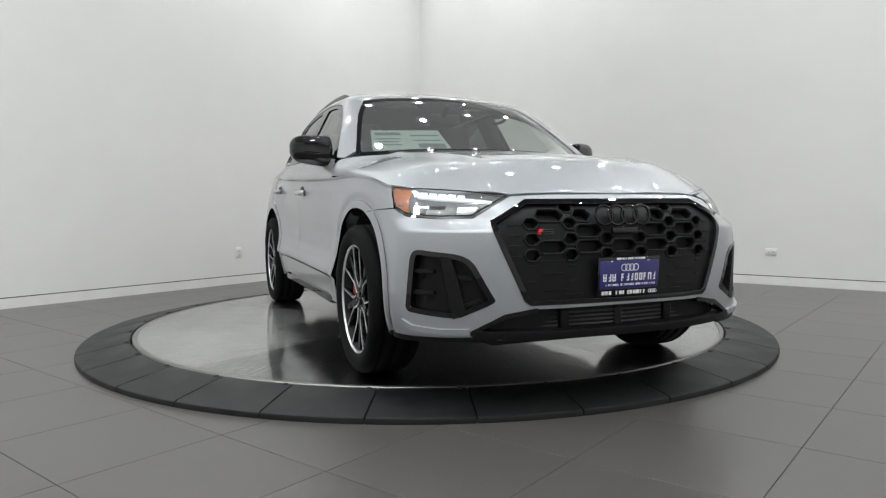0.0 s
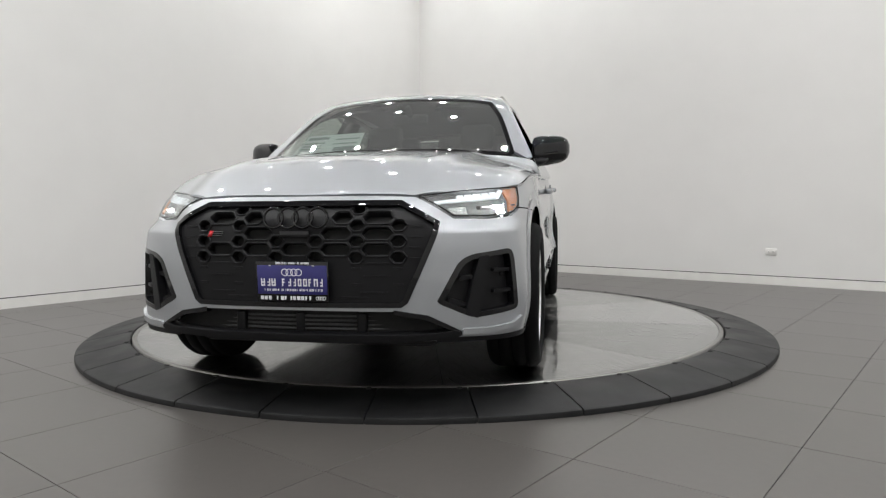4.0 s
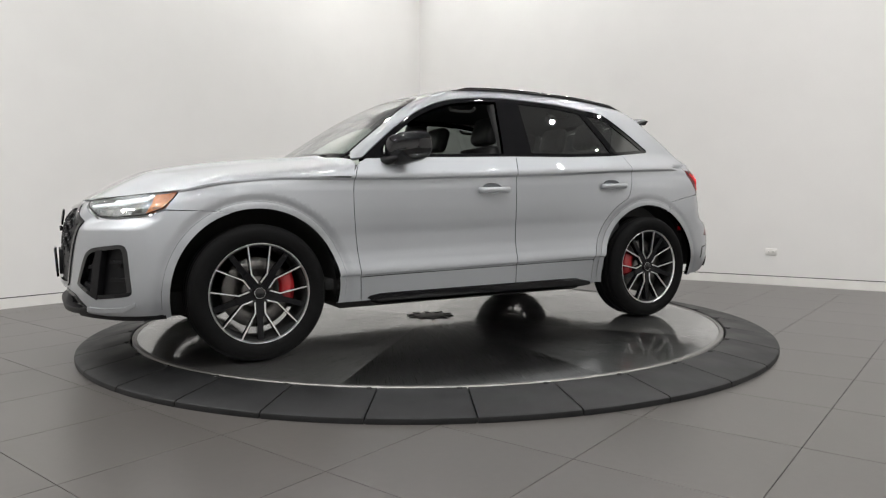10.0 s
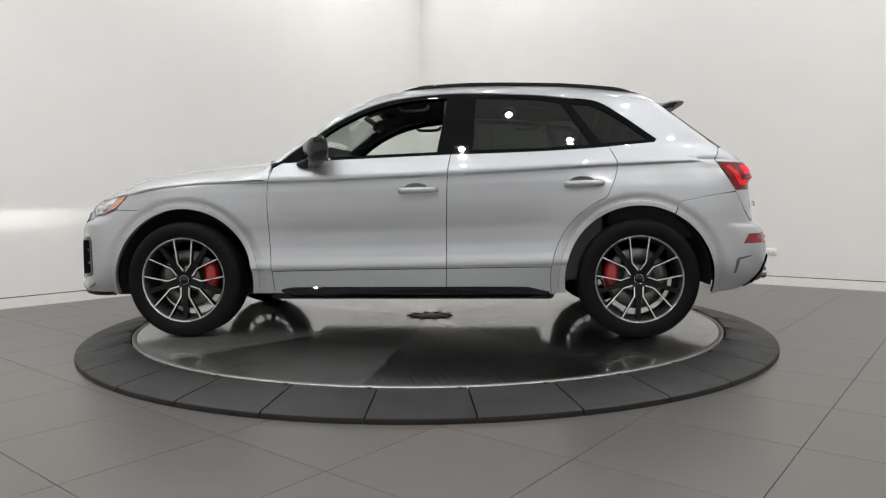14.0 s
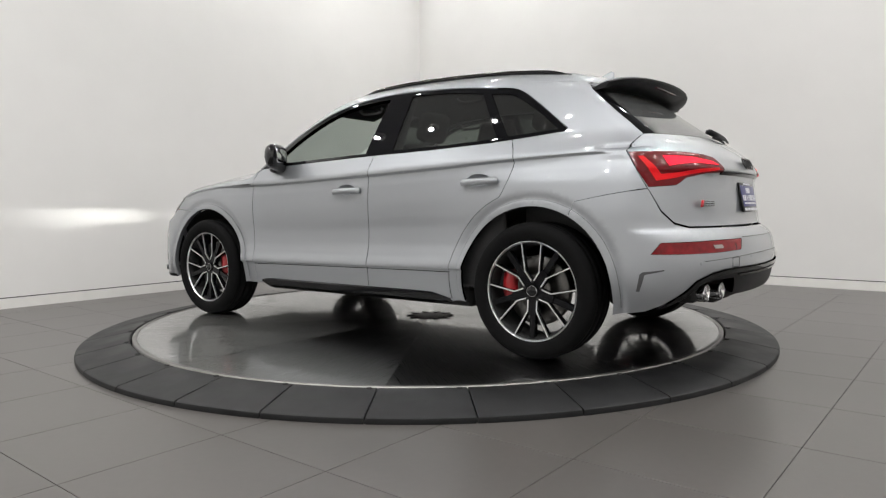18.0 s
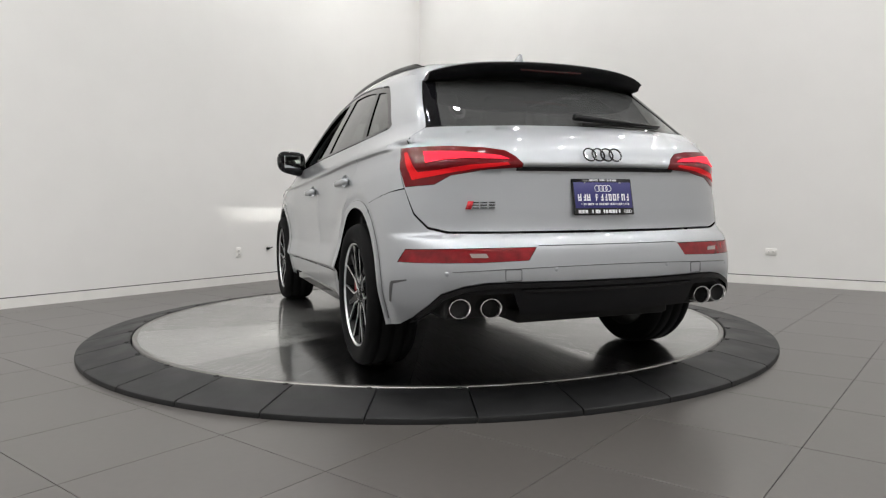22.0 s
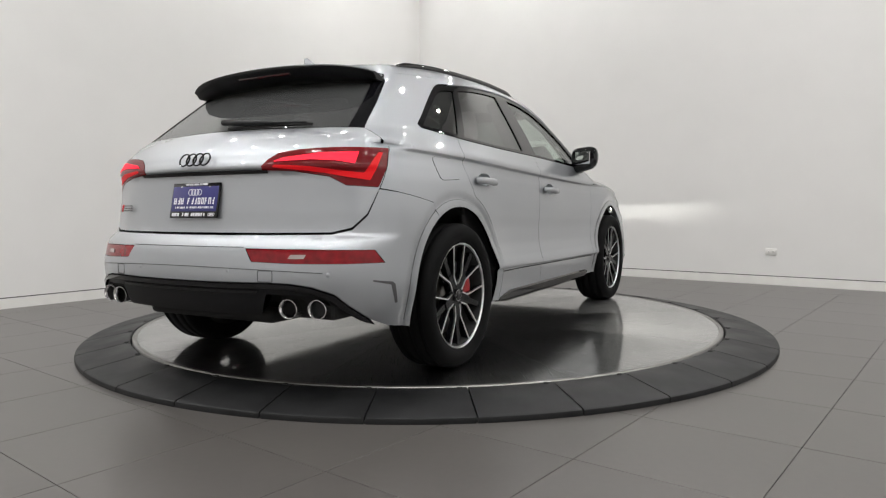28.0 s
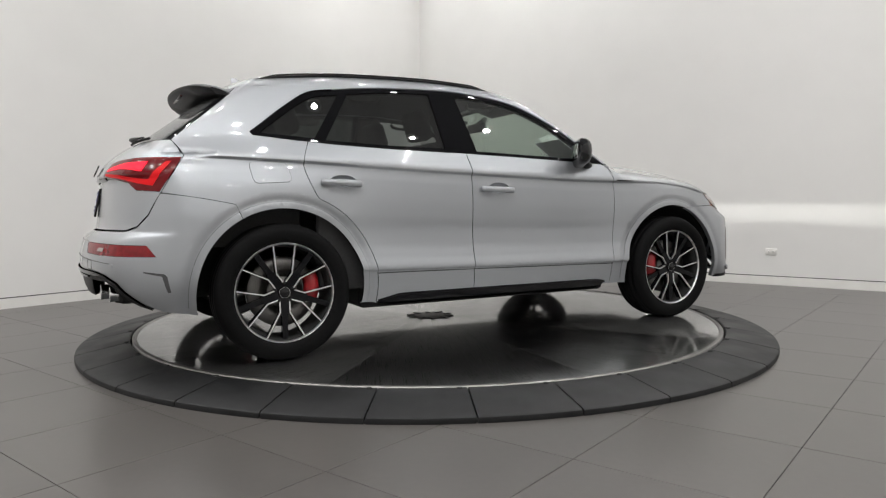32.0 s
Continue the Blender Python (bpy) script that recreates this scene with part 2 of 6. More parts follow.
# ---------- curves and smooth fields ----------
def pchip(xs, ys):
    """A smooth curve through the points, without overshoot."""
    xs, ys = np.array(xs, float), np.array(ys, float)
    h, d = np.diff(xs), np.diff(ys) / np.diff(xs)
    m = np.zeros_like(xs)
    for i in range(1, len(xs) - 1):
        if d[i - 1] * d[i] > 0:
            w1, w2 = 2 * h[i] + h[i - 1], h[i] + 2 * h[i - 1]
            m[i] = (w1 + w2) / (w1 / d[i - 1] + w2 / d[i])
    m[0], m[-1] = d[0], d[-1]

    def f(x):
        x = np.asarray(x, float)
        xc = np.clip(x, xs[0], xs[-1])
        i = np.clip(np.searchsorted(xs, xc) - 1, 0, len(xs) - 2)
        t = (xc - xs[i]) / h[i]
        v = (1 + 2 * t) * (1 - t) ** 2 * ys[i] + t * (1 - t) ** 2 * h[i] * m[i] + t * t * (3 - 2 * t) * ys[i + 1] + t * t * (t - 1) * h[i] * m[i + 1]
        return v + np.where(x < xs[0], (x - xs[0]) * m[0], 0) + np.where(x > xs[-1], (x - xs[-1]) * m[-1], 0)
    return f


def smin(a, b, k):
    h = np.clip(0.5 + 0.5 * (b - a) / k, 0, 1)
    return b + (a - b) * h - k * h * (1 - h)


def sstep(a, b, x):
    t = np.clip((x - a) / (b - a), 0, 1)
    return t * t * (3 - 2 * t)


def spline(pts, n=8):
    """An open Catmull-Rom curve through the points."""
    P = [np.array(p, float) for p in pts]
    P = [2 * P[0] - P[1]] + P + [2 * P[-1] - P[-2]]
    out = []
    for i in range(1, len(P) - 2):
        for j in range(n):
            t = j / n
            out.append(0.5 * (2 * P[i] + (P[i + 1] - P[i - 1]) * t + (2 * P[i - 1] - 5 * P[i] + 4 * P[i + 1] - P[i + 2]) * t * t + (3 * P[i] - P[i - 1] - 3 * P[i + 1] + P[i + 2]) * t ** 3))
    out.append(P[-2])
    return [tuple(float(c) for c in q) for q in out]


def rounded(poly, r=0.02, n=4):
    """A closed polygon with its corners rounded."""
    out = []
    k = len(poly)
    for i in range(k):
        p, a, b = (Vector(poly[j % k][:2]) for j in (i, i - 1, i + 1))
        da, db = a - p, b - p
        ra, rb = min(r, da.length * 0.45), min(r, db.length * 0.45)
        s, e = p + da.normalized() * ra, p + db.normalized() * rb
        for j in range(n + 1):
            t = j / n
            q = s * (1 - t) ** 2 + p * 2 * t * (1 - t) + e * t * t
            out.append((q.x, q.y))
    return out


def arc(cx, cz, r, a0, a1, n=28):
    return [(cx + r * math.cos(radians(a0 + (a1 - a0) * i / n)), cz + r * math.sin(radians(a0 + (a1 - a0) * i / n))) for i in range(n + 1)]

# ---------- the room ----------
def slab(name, a0, a1, b0, b1, z0, z1, mat, label, kind="structure"):
    bm = bmesh.new()
    box(bm, a0, a1, b0, b1, z0, z1)
    ob = obj(name, bm, mat, smooth=False)
    ob.matrix_world = ROOM
    return tagged(ob, label, kind=kind)


floor = slab("floor", A_MIN - 0.2, A_MAX + 0.2, B_MIN - 0.2, B_MAX + 0.2, FLOOR_Z - 0.3, FLOOR_Z - 0.004, GROUT, "showroom floor of large grey square tiles with dark grout")
slab("wall_west", A_MIN - 0.2, A_MIN, B_MIN - 0.2, B_MAX + 0.2, FLOOR_Z, CEIL_Z, WALL, "plain white painted showroom wall")
slab("wall_north", A_MIN, A_MAX, B_MAX, B_MAX + 0.2, FLOOR_Z, CEIL_Z, WALL, "plain white painted showroom wall")
slab("wall_east", A_MAX, A_MAX + 0.2, B_MIN - 0.2, B_MAX + 0.2, FLOOR_Z, CEIL_Z, WALL, "plain white painted showroom wall")
slab("wall_south", A_MIN, A_MAX, B_MIN - 0.2, B_MIN, FLOOR_Z, CEIL_Z, WALL, "plain white painted showroom wall")
slab("ceiling", A_MIN - 0.2, A_MAX + 0.2, B_MIN - 0.2, B_MAX + 0.2, CEIL_Z, CEIL_Z + 0.2, CEILING, "dark grey ceiling with rows of small downlights")


def baseboard(a0, a1, b0, b1):
    slab("baseboard", a0, a1, b0, b1, FLOOR_Z, FLOOR_Z + 0.092, BASEBOARD, "white baseboard under a black strip drawn as a shadow gap")
    # a solid black strip puts the gap's shade into colour
    s = 0.004
    slab("trim", a0 - s * 0.5 if a0 > 0 else a0, a1 - s * 1.5 if a1 < 0 else a1, b0 + s * 1.5 if b0 > 0 else b0, b1, FLOOR_Z + 0.092, FLOOR_Z + 0.1, MATT_BLACK, "thin black strip standing in for the shadow gap above the baseboard")


baseboard(A_MIN, A_MIN + 0.012, B_MIN, B_MAX)
baseboard(A_MIN + 0.012, A_MAX, B_MAX - 0.012, B_MAX)


def downlight(a, b):
    e = tagged(empty("ceiling_downlight", Matrix.Translation(room(a, b, CEIL_Z))), "small round recessed ceiling downlight, switched on", "downlight", "ceiling downlights")
    bm = bmesh.new()
    turn = Matrix.Rotation(radians(90), 4, "X")
    lathe(bm, [(0.085, 0), (0.115, 0), (0.118, 0.012), (0.112, 0.07), (0.1, 0.074), (0.088, 0.06)], 24, turn, closed=True)
    for v in bm.verts:
        v.co.z = -abs(v.co.z)
    part("trim_ring", bm, LAMP_RING, e)
    return e


for a, b in LAMP_SPOTS:
    downlight(a, b)


def outlet(name, m, flat):
    """A wall socket plate, facing its local -y."""
    w, h = (0.058, 0.036) if flat else (0.036, 0.058)
    e = tagged(empty(name, m), "white plastic wall socket plate on the white wall", "wall socket")
    bm = bmesh.new()
    box(bm, -w, w, -0.008, 0.0, -h, h, 0.003)
    part("plate", bm, OUTLET, e)
    for s in (-1, 1):
        bm = bmesh.new()
        c = (s * 0.02, 0) if flat else (0, s * 0.02)
        box(bm, c[0] - 0.014, c[0] + 0.014, -0.011, -0.008, c[1] - 0.014, c[1] + 0.014, 0.002)
        sock = part("socket", bm, OUTLET, e)
        for k in (-1, 1):
            bm = bmesh.new()
            box(bm, c[0] + k * 0.006 - 0.0015, c[0] + k * 0.006 + 0.0015, -0.0118, -0.0112, c[1] - 0.005, c[1] + 0.005)
            part("slot", bm, MATT_BLACK, sock)
    return e


def on_west(b, z):
    return Matrix.Translation(room(A_MIN, b, z)) @ Matrix.Rotation(radians(ROOM_TURN), 4, "Z")


def on_north(a, z):
    return Matrix.Translation(room(a, B_MAX, z)) @ Matrix.Rotation(radians(ROOM_TURN - 90), 4, "Z")


outlet("wall_socket", on_west(0.835, 0.295), False)
outlet("wall_socket", on_north(1.387, 0.289), True)


def wall_plug(m):
    e = tagged(empty("wall_plug", m), "small dark cable stub poking out of the white wall", "cable stub")
    bm = bmesh.new()
    tube(bm, [(0, 0, 0), (0, -0.02, 0), (0.004, -0.045, 0.004)], [0.018, 0.016, 0.011], 10)
    part("plug", bm, BLACK_PLASTIC, e)
    bm = bmesh.new()
    tube(bm, [(0.004, -0.04, 0.003), (0.02, -0.055, 0.012), (0.04, -0.05, 0.015)], 0.005, 8)
    part("cable", bm, MATT_BLACK, e)


wall_plug(on_west(1.243, 0.32))


def floor_tiles():
    """Square tiles in straight courses, one mesh shared by all."""
    bm = bmesh.new()
    box(bm, -0.2985, 0.2985, -0.2985, 0.2985, -0.012, 0.0, 0.0006, seg=1)
    me = bpy.data.meshes.new("floor_tile")
    bm.to_mesh(me)
    bm.free()
    me.materials.append(TILE)
    for i in range(-8, 9):
        for j in range(-11, 8):
            a, b = 0.925 + 0.6 * i + 0.3, 0.02 + 0.6 * j + 0.3
            if not (A_MIN - 0.3 < a < A_MAX + 0.3 and B_MIN - 0.3 < b < B_MAX + 0.3):
                continue
            if (a * a + b * b) ** 0.5 < RING_FREE:
                continue
            t = new("floor_tile", me)
            t.parent = floor
            t.matrix_parent_inverse = floor.matrix_world.inverted()
            t.matrix_basis = Matrix.Translation(room(a, b, FLOOR_Z)) @ Matrix.Rotation(radians(ROOM_TURN - 90), 4, "Z")


RING_FREE = 1.5
floor_tiles()

# ---------- the turntable ----------
DISC_R, RING_R = 2.02, 2.334


def turntable_ring():
    """The fixed outer ring: 32 sloping black segments, each with a screw."""
    e = tagged(empty("turntable_ring", Matrix.Translation((0, 0, FLOOR_Z))), "black rubber ramp ring of bolted segments round the steel turntable", "turntable ring")
    step = 2 * math.pi / 32
    half = step / 2 - 0.0016
    prof = [(DISC_R + 0.012, 0.0), (DISC_R + 0.012, 0.066), (DISC_R + 0.018, 0.071), (DISC_R + 0.05, 0.071), (RING_R - 0.012, 0.030), (RING_R - 0.003, 0.024), (RING_R, 0.016), (RING_R, 0.0)]
    bm = bmesh.new()
    n = 6
    rows = [[bm.verts.new((r * math.cos(-half + 2 * half * j / n), r * math.sin(-half + 2 * half * j / n), z)) for r, z in prof] for j in range(n + 1)]
    for a, b in zip(rows[:-1], rows[1:]):
        for i in range(len(prof) - 1):
            bm.faces.new((a[i], b[i], b[i + 1], a[i + 1]))
    bm.faces.new(rows[0])
    bm.faces.new(list(reversed(rows[-1])))
    bmesh.ops.recalc_face_normals(bm, faces=bm.faces)
    first = sharp(part("ring_segment", bm, RING_RUBBER, e), 25)
    bm = bmesh.new()
    a = half - 0.017
    lathe(bm, [(0.0001, 0.0755), (0.011, 0.0755), (0.0135, 0.074), (0.0135, 0.069)], 12, Matrix.Translation(((DISC_R + 0.032) * math.cos(a), (DISC_R + 0.032) * math.sin(a), 0)) @ Matrix.Rotation(radians(90), 4, "X") @ Matrix.Diagonal((1, 1, 1, 1)))
    screw = part("screw", bm, MATT_BLACK, first)
    for k in range(32):
        m = Matrix.Rotation(radians(-95.8) + step * (k + 0.5), 4, "Z")
        if k == 0:
            first.matrix_basis = m
            continue
        s = first.copy()
        s.parent = e
        s.matrix_basis = m
        scene.collection.objects.link(s)
        c = screw.copy()
        c.parent = s
        scene.collection.objects.link(c)
    bm = bmesh.new()
    lathe(bm, [(DISC_R + 0.012, 0.0), (RING_R - 0.01, 0.0), (RING_R - 0.01, 0.012), (DISC_R + 0.012, 0.05)], 96, Matrix.Rotation(radians(90), 4, "X"), closed=True)
    for v in bm.verts:
        v.co.z = abs(v.co.z)
    bmesh.ops.recalc_face_normals(bm, faces=bm.faces)
    part("underlay", bm, MATT_BLACK, e)
    return e


turntable_ring()


def turntable_disc():
    """The turning disc: ten brushed steel sectors, a rim and a bolted hub plate."""
    e = tagged(empty("turntable_disc"), "round brushed steel turntable disc with radial seams", "turntable")
    step = radians(36)
    bm = bmesh.new()
    half = step / 2 - 0.0006
    n = 10
    edge = [(DISC_R - 0.028) * Vector((math.cos(-half + 2 * half * j / n), math.sin(-half + 2 * half * j / n), 0)) for j in range(n + 1)]
    inner = [0.16 * Vector((math.cos(-half + 2 * half * j / n), math.sin(-half + 2 * half * j / n), 0)) for j in range(n + 1)]
    top = [bm.verts.new(v) for v in edge + inner[::-1]]
    bot = [bm.verts.new(v.co - Vector((0, 0, 0.006))) for v in top]
    bm.faces.new(top)
    for i in range(len(top)):
        j = (i + 1) % len(top)
        bm.faces.new((bot[i], bot[j], top[j], top[i]))
    first = part("steel_sector", bm, BRUSHED, e, smooth=False)
    for k in range(10):
        m = Matrix.Rotation(radians(50) + step * (k + 0.5), 4, "Z")
        if k == 0:
            first.matrix_basis = m
            continue
        s = first.copy()
        s.parent = e
        s.matrix_basis = m
        scene.collection.objects.link(s)
    up = Matrix.Rotation(radians(90), 4, "X")
    bm = bmesh.new()
    lathe(bm, [(DISC_R - 0.027, -0.012), (DISC_R - 0.027, 0.001), (DISC_R - 0.024, 0.002), (DISC_R - 0.006, 0.002), (DISC_R, 0.0), (DISC_R, -0.05)], 160, up)
    part("rim", bm, CHROME_DULL, e, "bright steel edge strip")
    bm = bmesh.new()
    lathe(bm, [(0.0001, -0.0075), (DISC_R, -0.0075), (DISC_R, -0.06)], 96, up)
    for v in bm.verts:
        v.co.z = -abs(v.co.z)
    part("base", bm, MATT_BLACK, e)
    bm = bmesh.new()
    lathe(bm, [(0.0001, 0.003), (0.145, 0.003), (0.15, 0.0), (0.15, -0.006)], 48, up)
    hub = part("hub_plate", bm, CHROME_DULL, e)
    for k in range(10):
        a = 2 * math.pi * k / 10
        bm = bmesh.new()
        box(bm, 0.115, 0.175, -0.016, 0.016, 0.003, 0.009, 0.003, Matrix.Rotation(a, 4, "Z"))
        part("hub_clamp", bm, CHROME_DULL, hub, smooth=False)
    return e


CHROME_DULL = material("edge_steel", (0.24, 0.235, 0.225), rough=0.42, metal=1.0, grain=0.1, grain_size=30)
disc = turntable_disc()

# ---------- the car: shape of its skin ----------
# x forward, y to its left, z up from the disc; the origin lies midway between the axles
shoulder = pchip([-2.2, -1.89, -1.27, -0.71, -0.25, 0.86, 1.26, 1.53, 1.77, 1.94, 2.3], [1.075, 1.08, 1.06, 1.03, 1.01, 0.975, 0.972, 0.95, 0.905, 0.875, 0.80])
side_profile = pchip([-0.82, -0.76, -0.70, -0.64, -0.585, -0.562, -0.548, -0.48, -0.41, -0.34, -0.26, -0.17, -0.08, -0.038, -0.018, 0.0, 0.012, 0.05, 0.11, 0.2, 0.6],
                     [0.858, 0.873, 0.884, 0.892, 0.897, 0.898, 0.913, 0.897, 0.8845, 0.8825, 0.8885, 0.8925, 0.8905, 0.8865, 0.8855, 0.9025, 0.901, 0.885, 0.857, 0.815, 0.60])
plain_profile = pchip([-0.82, -0.7, -0.58, -0.4, -0.2, -0.08, -0.06, 0.0], [0.858, 0.884, 0.899, 0.894, 0.892, 0.8905, 0.889, 0.889])
front_taper = pchip([0.2, 0.35, 0.6, 0.9, 1.1], [0.012, 0.012, 0.022, 0.06, 0.085])
rear_taper = pchip([0.2, 0.5, 0.75, 0.9, 1.05, 1.2, 1.6], [0.001, 0.001, 0.003, 0.011, 0.028, 0.061, 0.064])
AXLE_F, AXLE_R, AXLE_Z = 1.408, -1.405, 0.362


def half_width(x, z):
    s = shoulder(x)
    q = z - s
    q = np.where(q < 0, q * (1.0 / s) * 0.985, q)
    w = side_profile(q)
    # the shoulder ledge runs out before the tail light
    w = w + (0.890 - w) * sstep(-1.70, -1.84, x) * (1 - sstep(0.02, 0.05, np.abs(q)))
    away = (sstep(1.2, 1.7, x) + sstep(-1.2, -1.7, x)) * (1 - sstep(-0.3, -0.1, q))
    w = w + (plain_profile(q) - w) * away - 0.22 * np.maximum(-1.74 - x, 0) ** 2
    w = w - front_taper(z) * np.maximum(x - 0.9, 0) ** 2 - rear_taper(z) * np.maximum(-0.3 - x, 0) ** 2
    for ax in (AXLE_F, AXLE_R):
        r = np.sqrt((x - ax) ** 2 + (z - AXLE_Z) ** 2)
        w = w + 0.022 * np.exp(-((r - 0.44) / 0.20) ** 2) * sstep(0.2, 0.5, z) * (1 - sstep(0.92, 1.05, z))
        # arch moulding: a proud lip inside a band that leans in towards the wheel
        lip = 1 - sstep(0.474, 0.482, r)
        w = w + 0.002 * lip - 0.010 * (1 - lip) * np.clip((0.519 - r) / 0.038, 0, 1)
    return w


front_line = pchip([0.15, 0.22, 0.30, 0.42, 0.52, 0.62, 0.74, 0.80, 0.835, 0.86, 0.92], [2.20, 2.27, 2.305, 2.31, 2.31, 2.308, 2.29, 2.262, 2.232, 2.20, 2.10])
rear_line = pchip([0.2, 0.30, 0.40, 0.52, 0.62, 0.665, 0.70, 0.80, 0.90, 0.955, 0.985, 1.02, 1.05, 1.10, 1.17, 1.22], [-2.20, -2.29, -2.34, -2.355, -2.34, -2.315, -2.268, -2.252, -2.24, -2.235, -2.252, -2.235, -2.218, -2.170, -2.07, -1.99])
hood_line = pchip([-2.3, -1.8, -1.4, 0.4, 0.75, 0.98, 1.34, 1.63, 1.85, 2.05, 2.14, 2.22], [1.163, 1.18, 1.30, 1.30, 1.205, 1.135, 1.103, 1.070, 1.033, 0.969, 0.918, 0.85])
screen_line = pchip([1.0, 1.12, 1.30, 1.44, 1.52, 1.60], [1.175, 1.005, 0.732, 0.502, 0.35, 0.145])
roof_line = pchip([-2.0, -1.7, -1.4, -0.9, -0.4, 0.0, 0.25, 0.5], [1.432, 1.527, 1.575, 1.618, 1.629, 1.612, 1.58, 1.51])
rear_glass_line = pchip([1.0, 1.17, 1.31, 1.43, 1.50, 1.6], [-2.29, -2.06, -1.87, -1.71, -1.62, -1.5])


def field(P):
    """Inside the car's skin above 0, outside below; about the distance in metres."""
    x, y, z = P[:, 0], np.abs(P[:, 1]), P[:, 2]
    ds = (half_width(x, z) - y) * 0.95
    df = front_line(z) - 0.10 * y * y - 0.36 * y ** 4 - 0.07 * sstep(0.5, 0.67, y) * sstep(0.70, 0.77, z) - x
    dr = x - (rear_line(z) + 0.17 * y * y + 0.19 * y ** 4)
    ridge = 0.012 * np.exp(-((y - (0.52 + 0.06 * (1.0 - x))) / 0.05) ** 2) * sstep(2.15, 1.7, x)
    dt = (hood_line(x) - 0.115 * (y / 0.86) ** 2.6 + ridge - z) * 0.97
    tub = smin(smin(smin(ds, df, 0.085), dr, 0.125), dt, 0.012 + 0.038 * sstep(0.8, 1.1, x))
    dw = (screen_line(z) + 0.004 - 0.295 * y * y - x) * 0.52
    dz = roof_line(x) - 0.10 * y * y - z
    dg = (x - (rear_glass_line(z) + 0.25 * y * y)) * 0.66
    cab = smin(smin(smin(ds, dw, 0.035), dz, 0.09), dg, 0.05)
    return np.maximum(tub, np.minimum(cab, (z - 0.97 - 0.13 * sstep(-1.5, -1.75, x)) * 0.9))


def slope(P):
    e = 1e-3
    g = np.stack([(field(P + d) - field(P - d)) for d in np.eye(3) * e], 1)
    return -g / np.maximum(np.linalg.norm(g, axis=1, keepdims=True), 1e-9)


def rays(kind, uv):
    """Start and way of the rays for the flat coordinates of a panel."""
    u, v = uv[:, 0], uv[:, 1]
    o, z = np.zeros(len(uv)), np.zeros(len(uv))
    if kind == "side":
        return np.stack([u, o, v], 1), np.stack([o, o + 1, o], 1)
    if kind == "nose":
        return np.stack([o + 1.2, o, v], 1), np.stack([np.cos(u), np.sin(u), o], 1)
    if kind == "tail":
        return np.stack([o - 1.2, o, v], 1), np.stack([-np.cos(u), np.sin(u), o], 1)
    if kind == "front":
        return np.stack([o + 0.0, u, v], 1), np.stack([o + 1, o, o], 1)
    if kind == "back":
        return np.stack([o - 0.6, u, v], 1), np.stack([o - 1, o, o], 1)
    if kind == "hood":
        return np.stack([u, o, o + 0.55], 1), np.stack([o, np.sin(v), np.cos(v)], 1)
    return np.stack([u, o, o + 1.0], 1), np.stack([o, np.sin(v), np.cos(v)], 1)


def skin(kind, uv):
    uv = np.asarray(uv, float).reshape(-1, 2)
    a, d = rays(kind, uv)
    lo, hi = np.zeros(len(uv)), np.full(len(uv), 2.6)
    for _ in range(34):
        mid = (lo + hi) / 2
        inside = field(a + d * mid[:, None]) > 0
        lo, hi = np.where(inside, mid, lo), np.where(inside, hi, mid)
    return a + d * lo[:, None]


def flat(kind, P):
    """Places (x, y, z) to a panel's flat coordinates; two numbers stand as they are, or are y, z on the nose or tail."""
    out = []
    for p in P:
        if kind in ("nose", "tail"):
            s = 1 if kind == "nose" else -1
            if len(p) == 2:
                q = skin("front" if s > 0 else "back", [p])[0]
                out.append((math.atan2(q[1], s * (q[0] - s * 1.2)), p[1]))
            else:
                out.append((math.atan2(p[1], s * (p[0] - s * 1.2)), p[2]))
        elif kind in ("hood", "roof") and len(p) == 3:
            out.append((p[0], math.atan2(p[1], p[2] - (0.55 if kind == "hood" else 1.0))))
        else:
            out.append(tuple(p[:2]))
    return out


def in_poly(q, poly):
    x, y = q[:, 0], q[:, 1]
    inside = np.zeros(len(q), bool)
    n = len(poly)
    for i in range(n):
        (x1, y1), (x2, y2) = poly[i], poly[i - 1]
        c = (y1 > y) != (y2 > y)
        with np.errstate(divide="ignore", invalid="ignore"):
            inside ^= c & (x < (x2 - x1) * (y - y1) / (y2 - y1 + 1e-15) + x1)
    return inside


def resample(poly, step):
    out = []
    n = len(poly)
    for i in range(n):
        a, b = np.array(poly[i]), np.array(poly[(i + 1) % n])
        k = max(1, int(math.ceil(np.linalg.norm(b - a) / step)))
        out += [tuple(a + (b - a) * j / k) for j in range(k)]
    return out


def resample_open(line, step):
    return resample(list(line), step)[:-1] if len(line) < 3 else [q for a, b in zip(line[:-1], line[1:]) for q in resample([a, b], step)[:max(1, int(math.ceil(math.dist(a, b) / step)))]]


def shrink(poly, d):
    """The polygon drawn in by d on all sides."""
    n = len(poly)
    P = [Vector(p) for p in poly]
    area = sum(P[i - 1].x * P[i].y - P[i].x * P[i - 1].y for i in range(n))
    s = 1 if area > 0 else -1
    out = []
    for i in range(n):
        e1, e2 = (P[i] - P[i - 1]), (P[(i + 1) % n] - P[i])
        if e1.length < 1e-9 or e2.length < 1e-9:
            continue
        n1, n2 = Vector((-e1.y, e1.x)).normalized() * s, Vector((-e2.y, e2.x)).normalized() * s
        b = n1 + n2
        k = d / max(0.45, 1 + n1.dot(n2))
        out.append(tuple(P[i] + b * k))
    return out


from mathutils.geometry import delaunay_2d_cdt


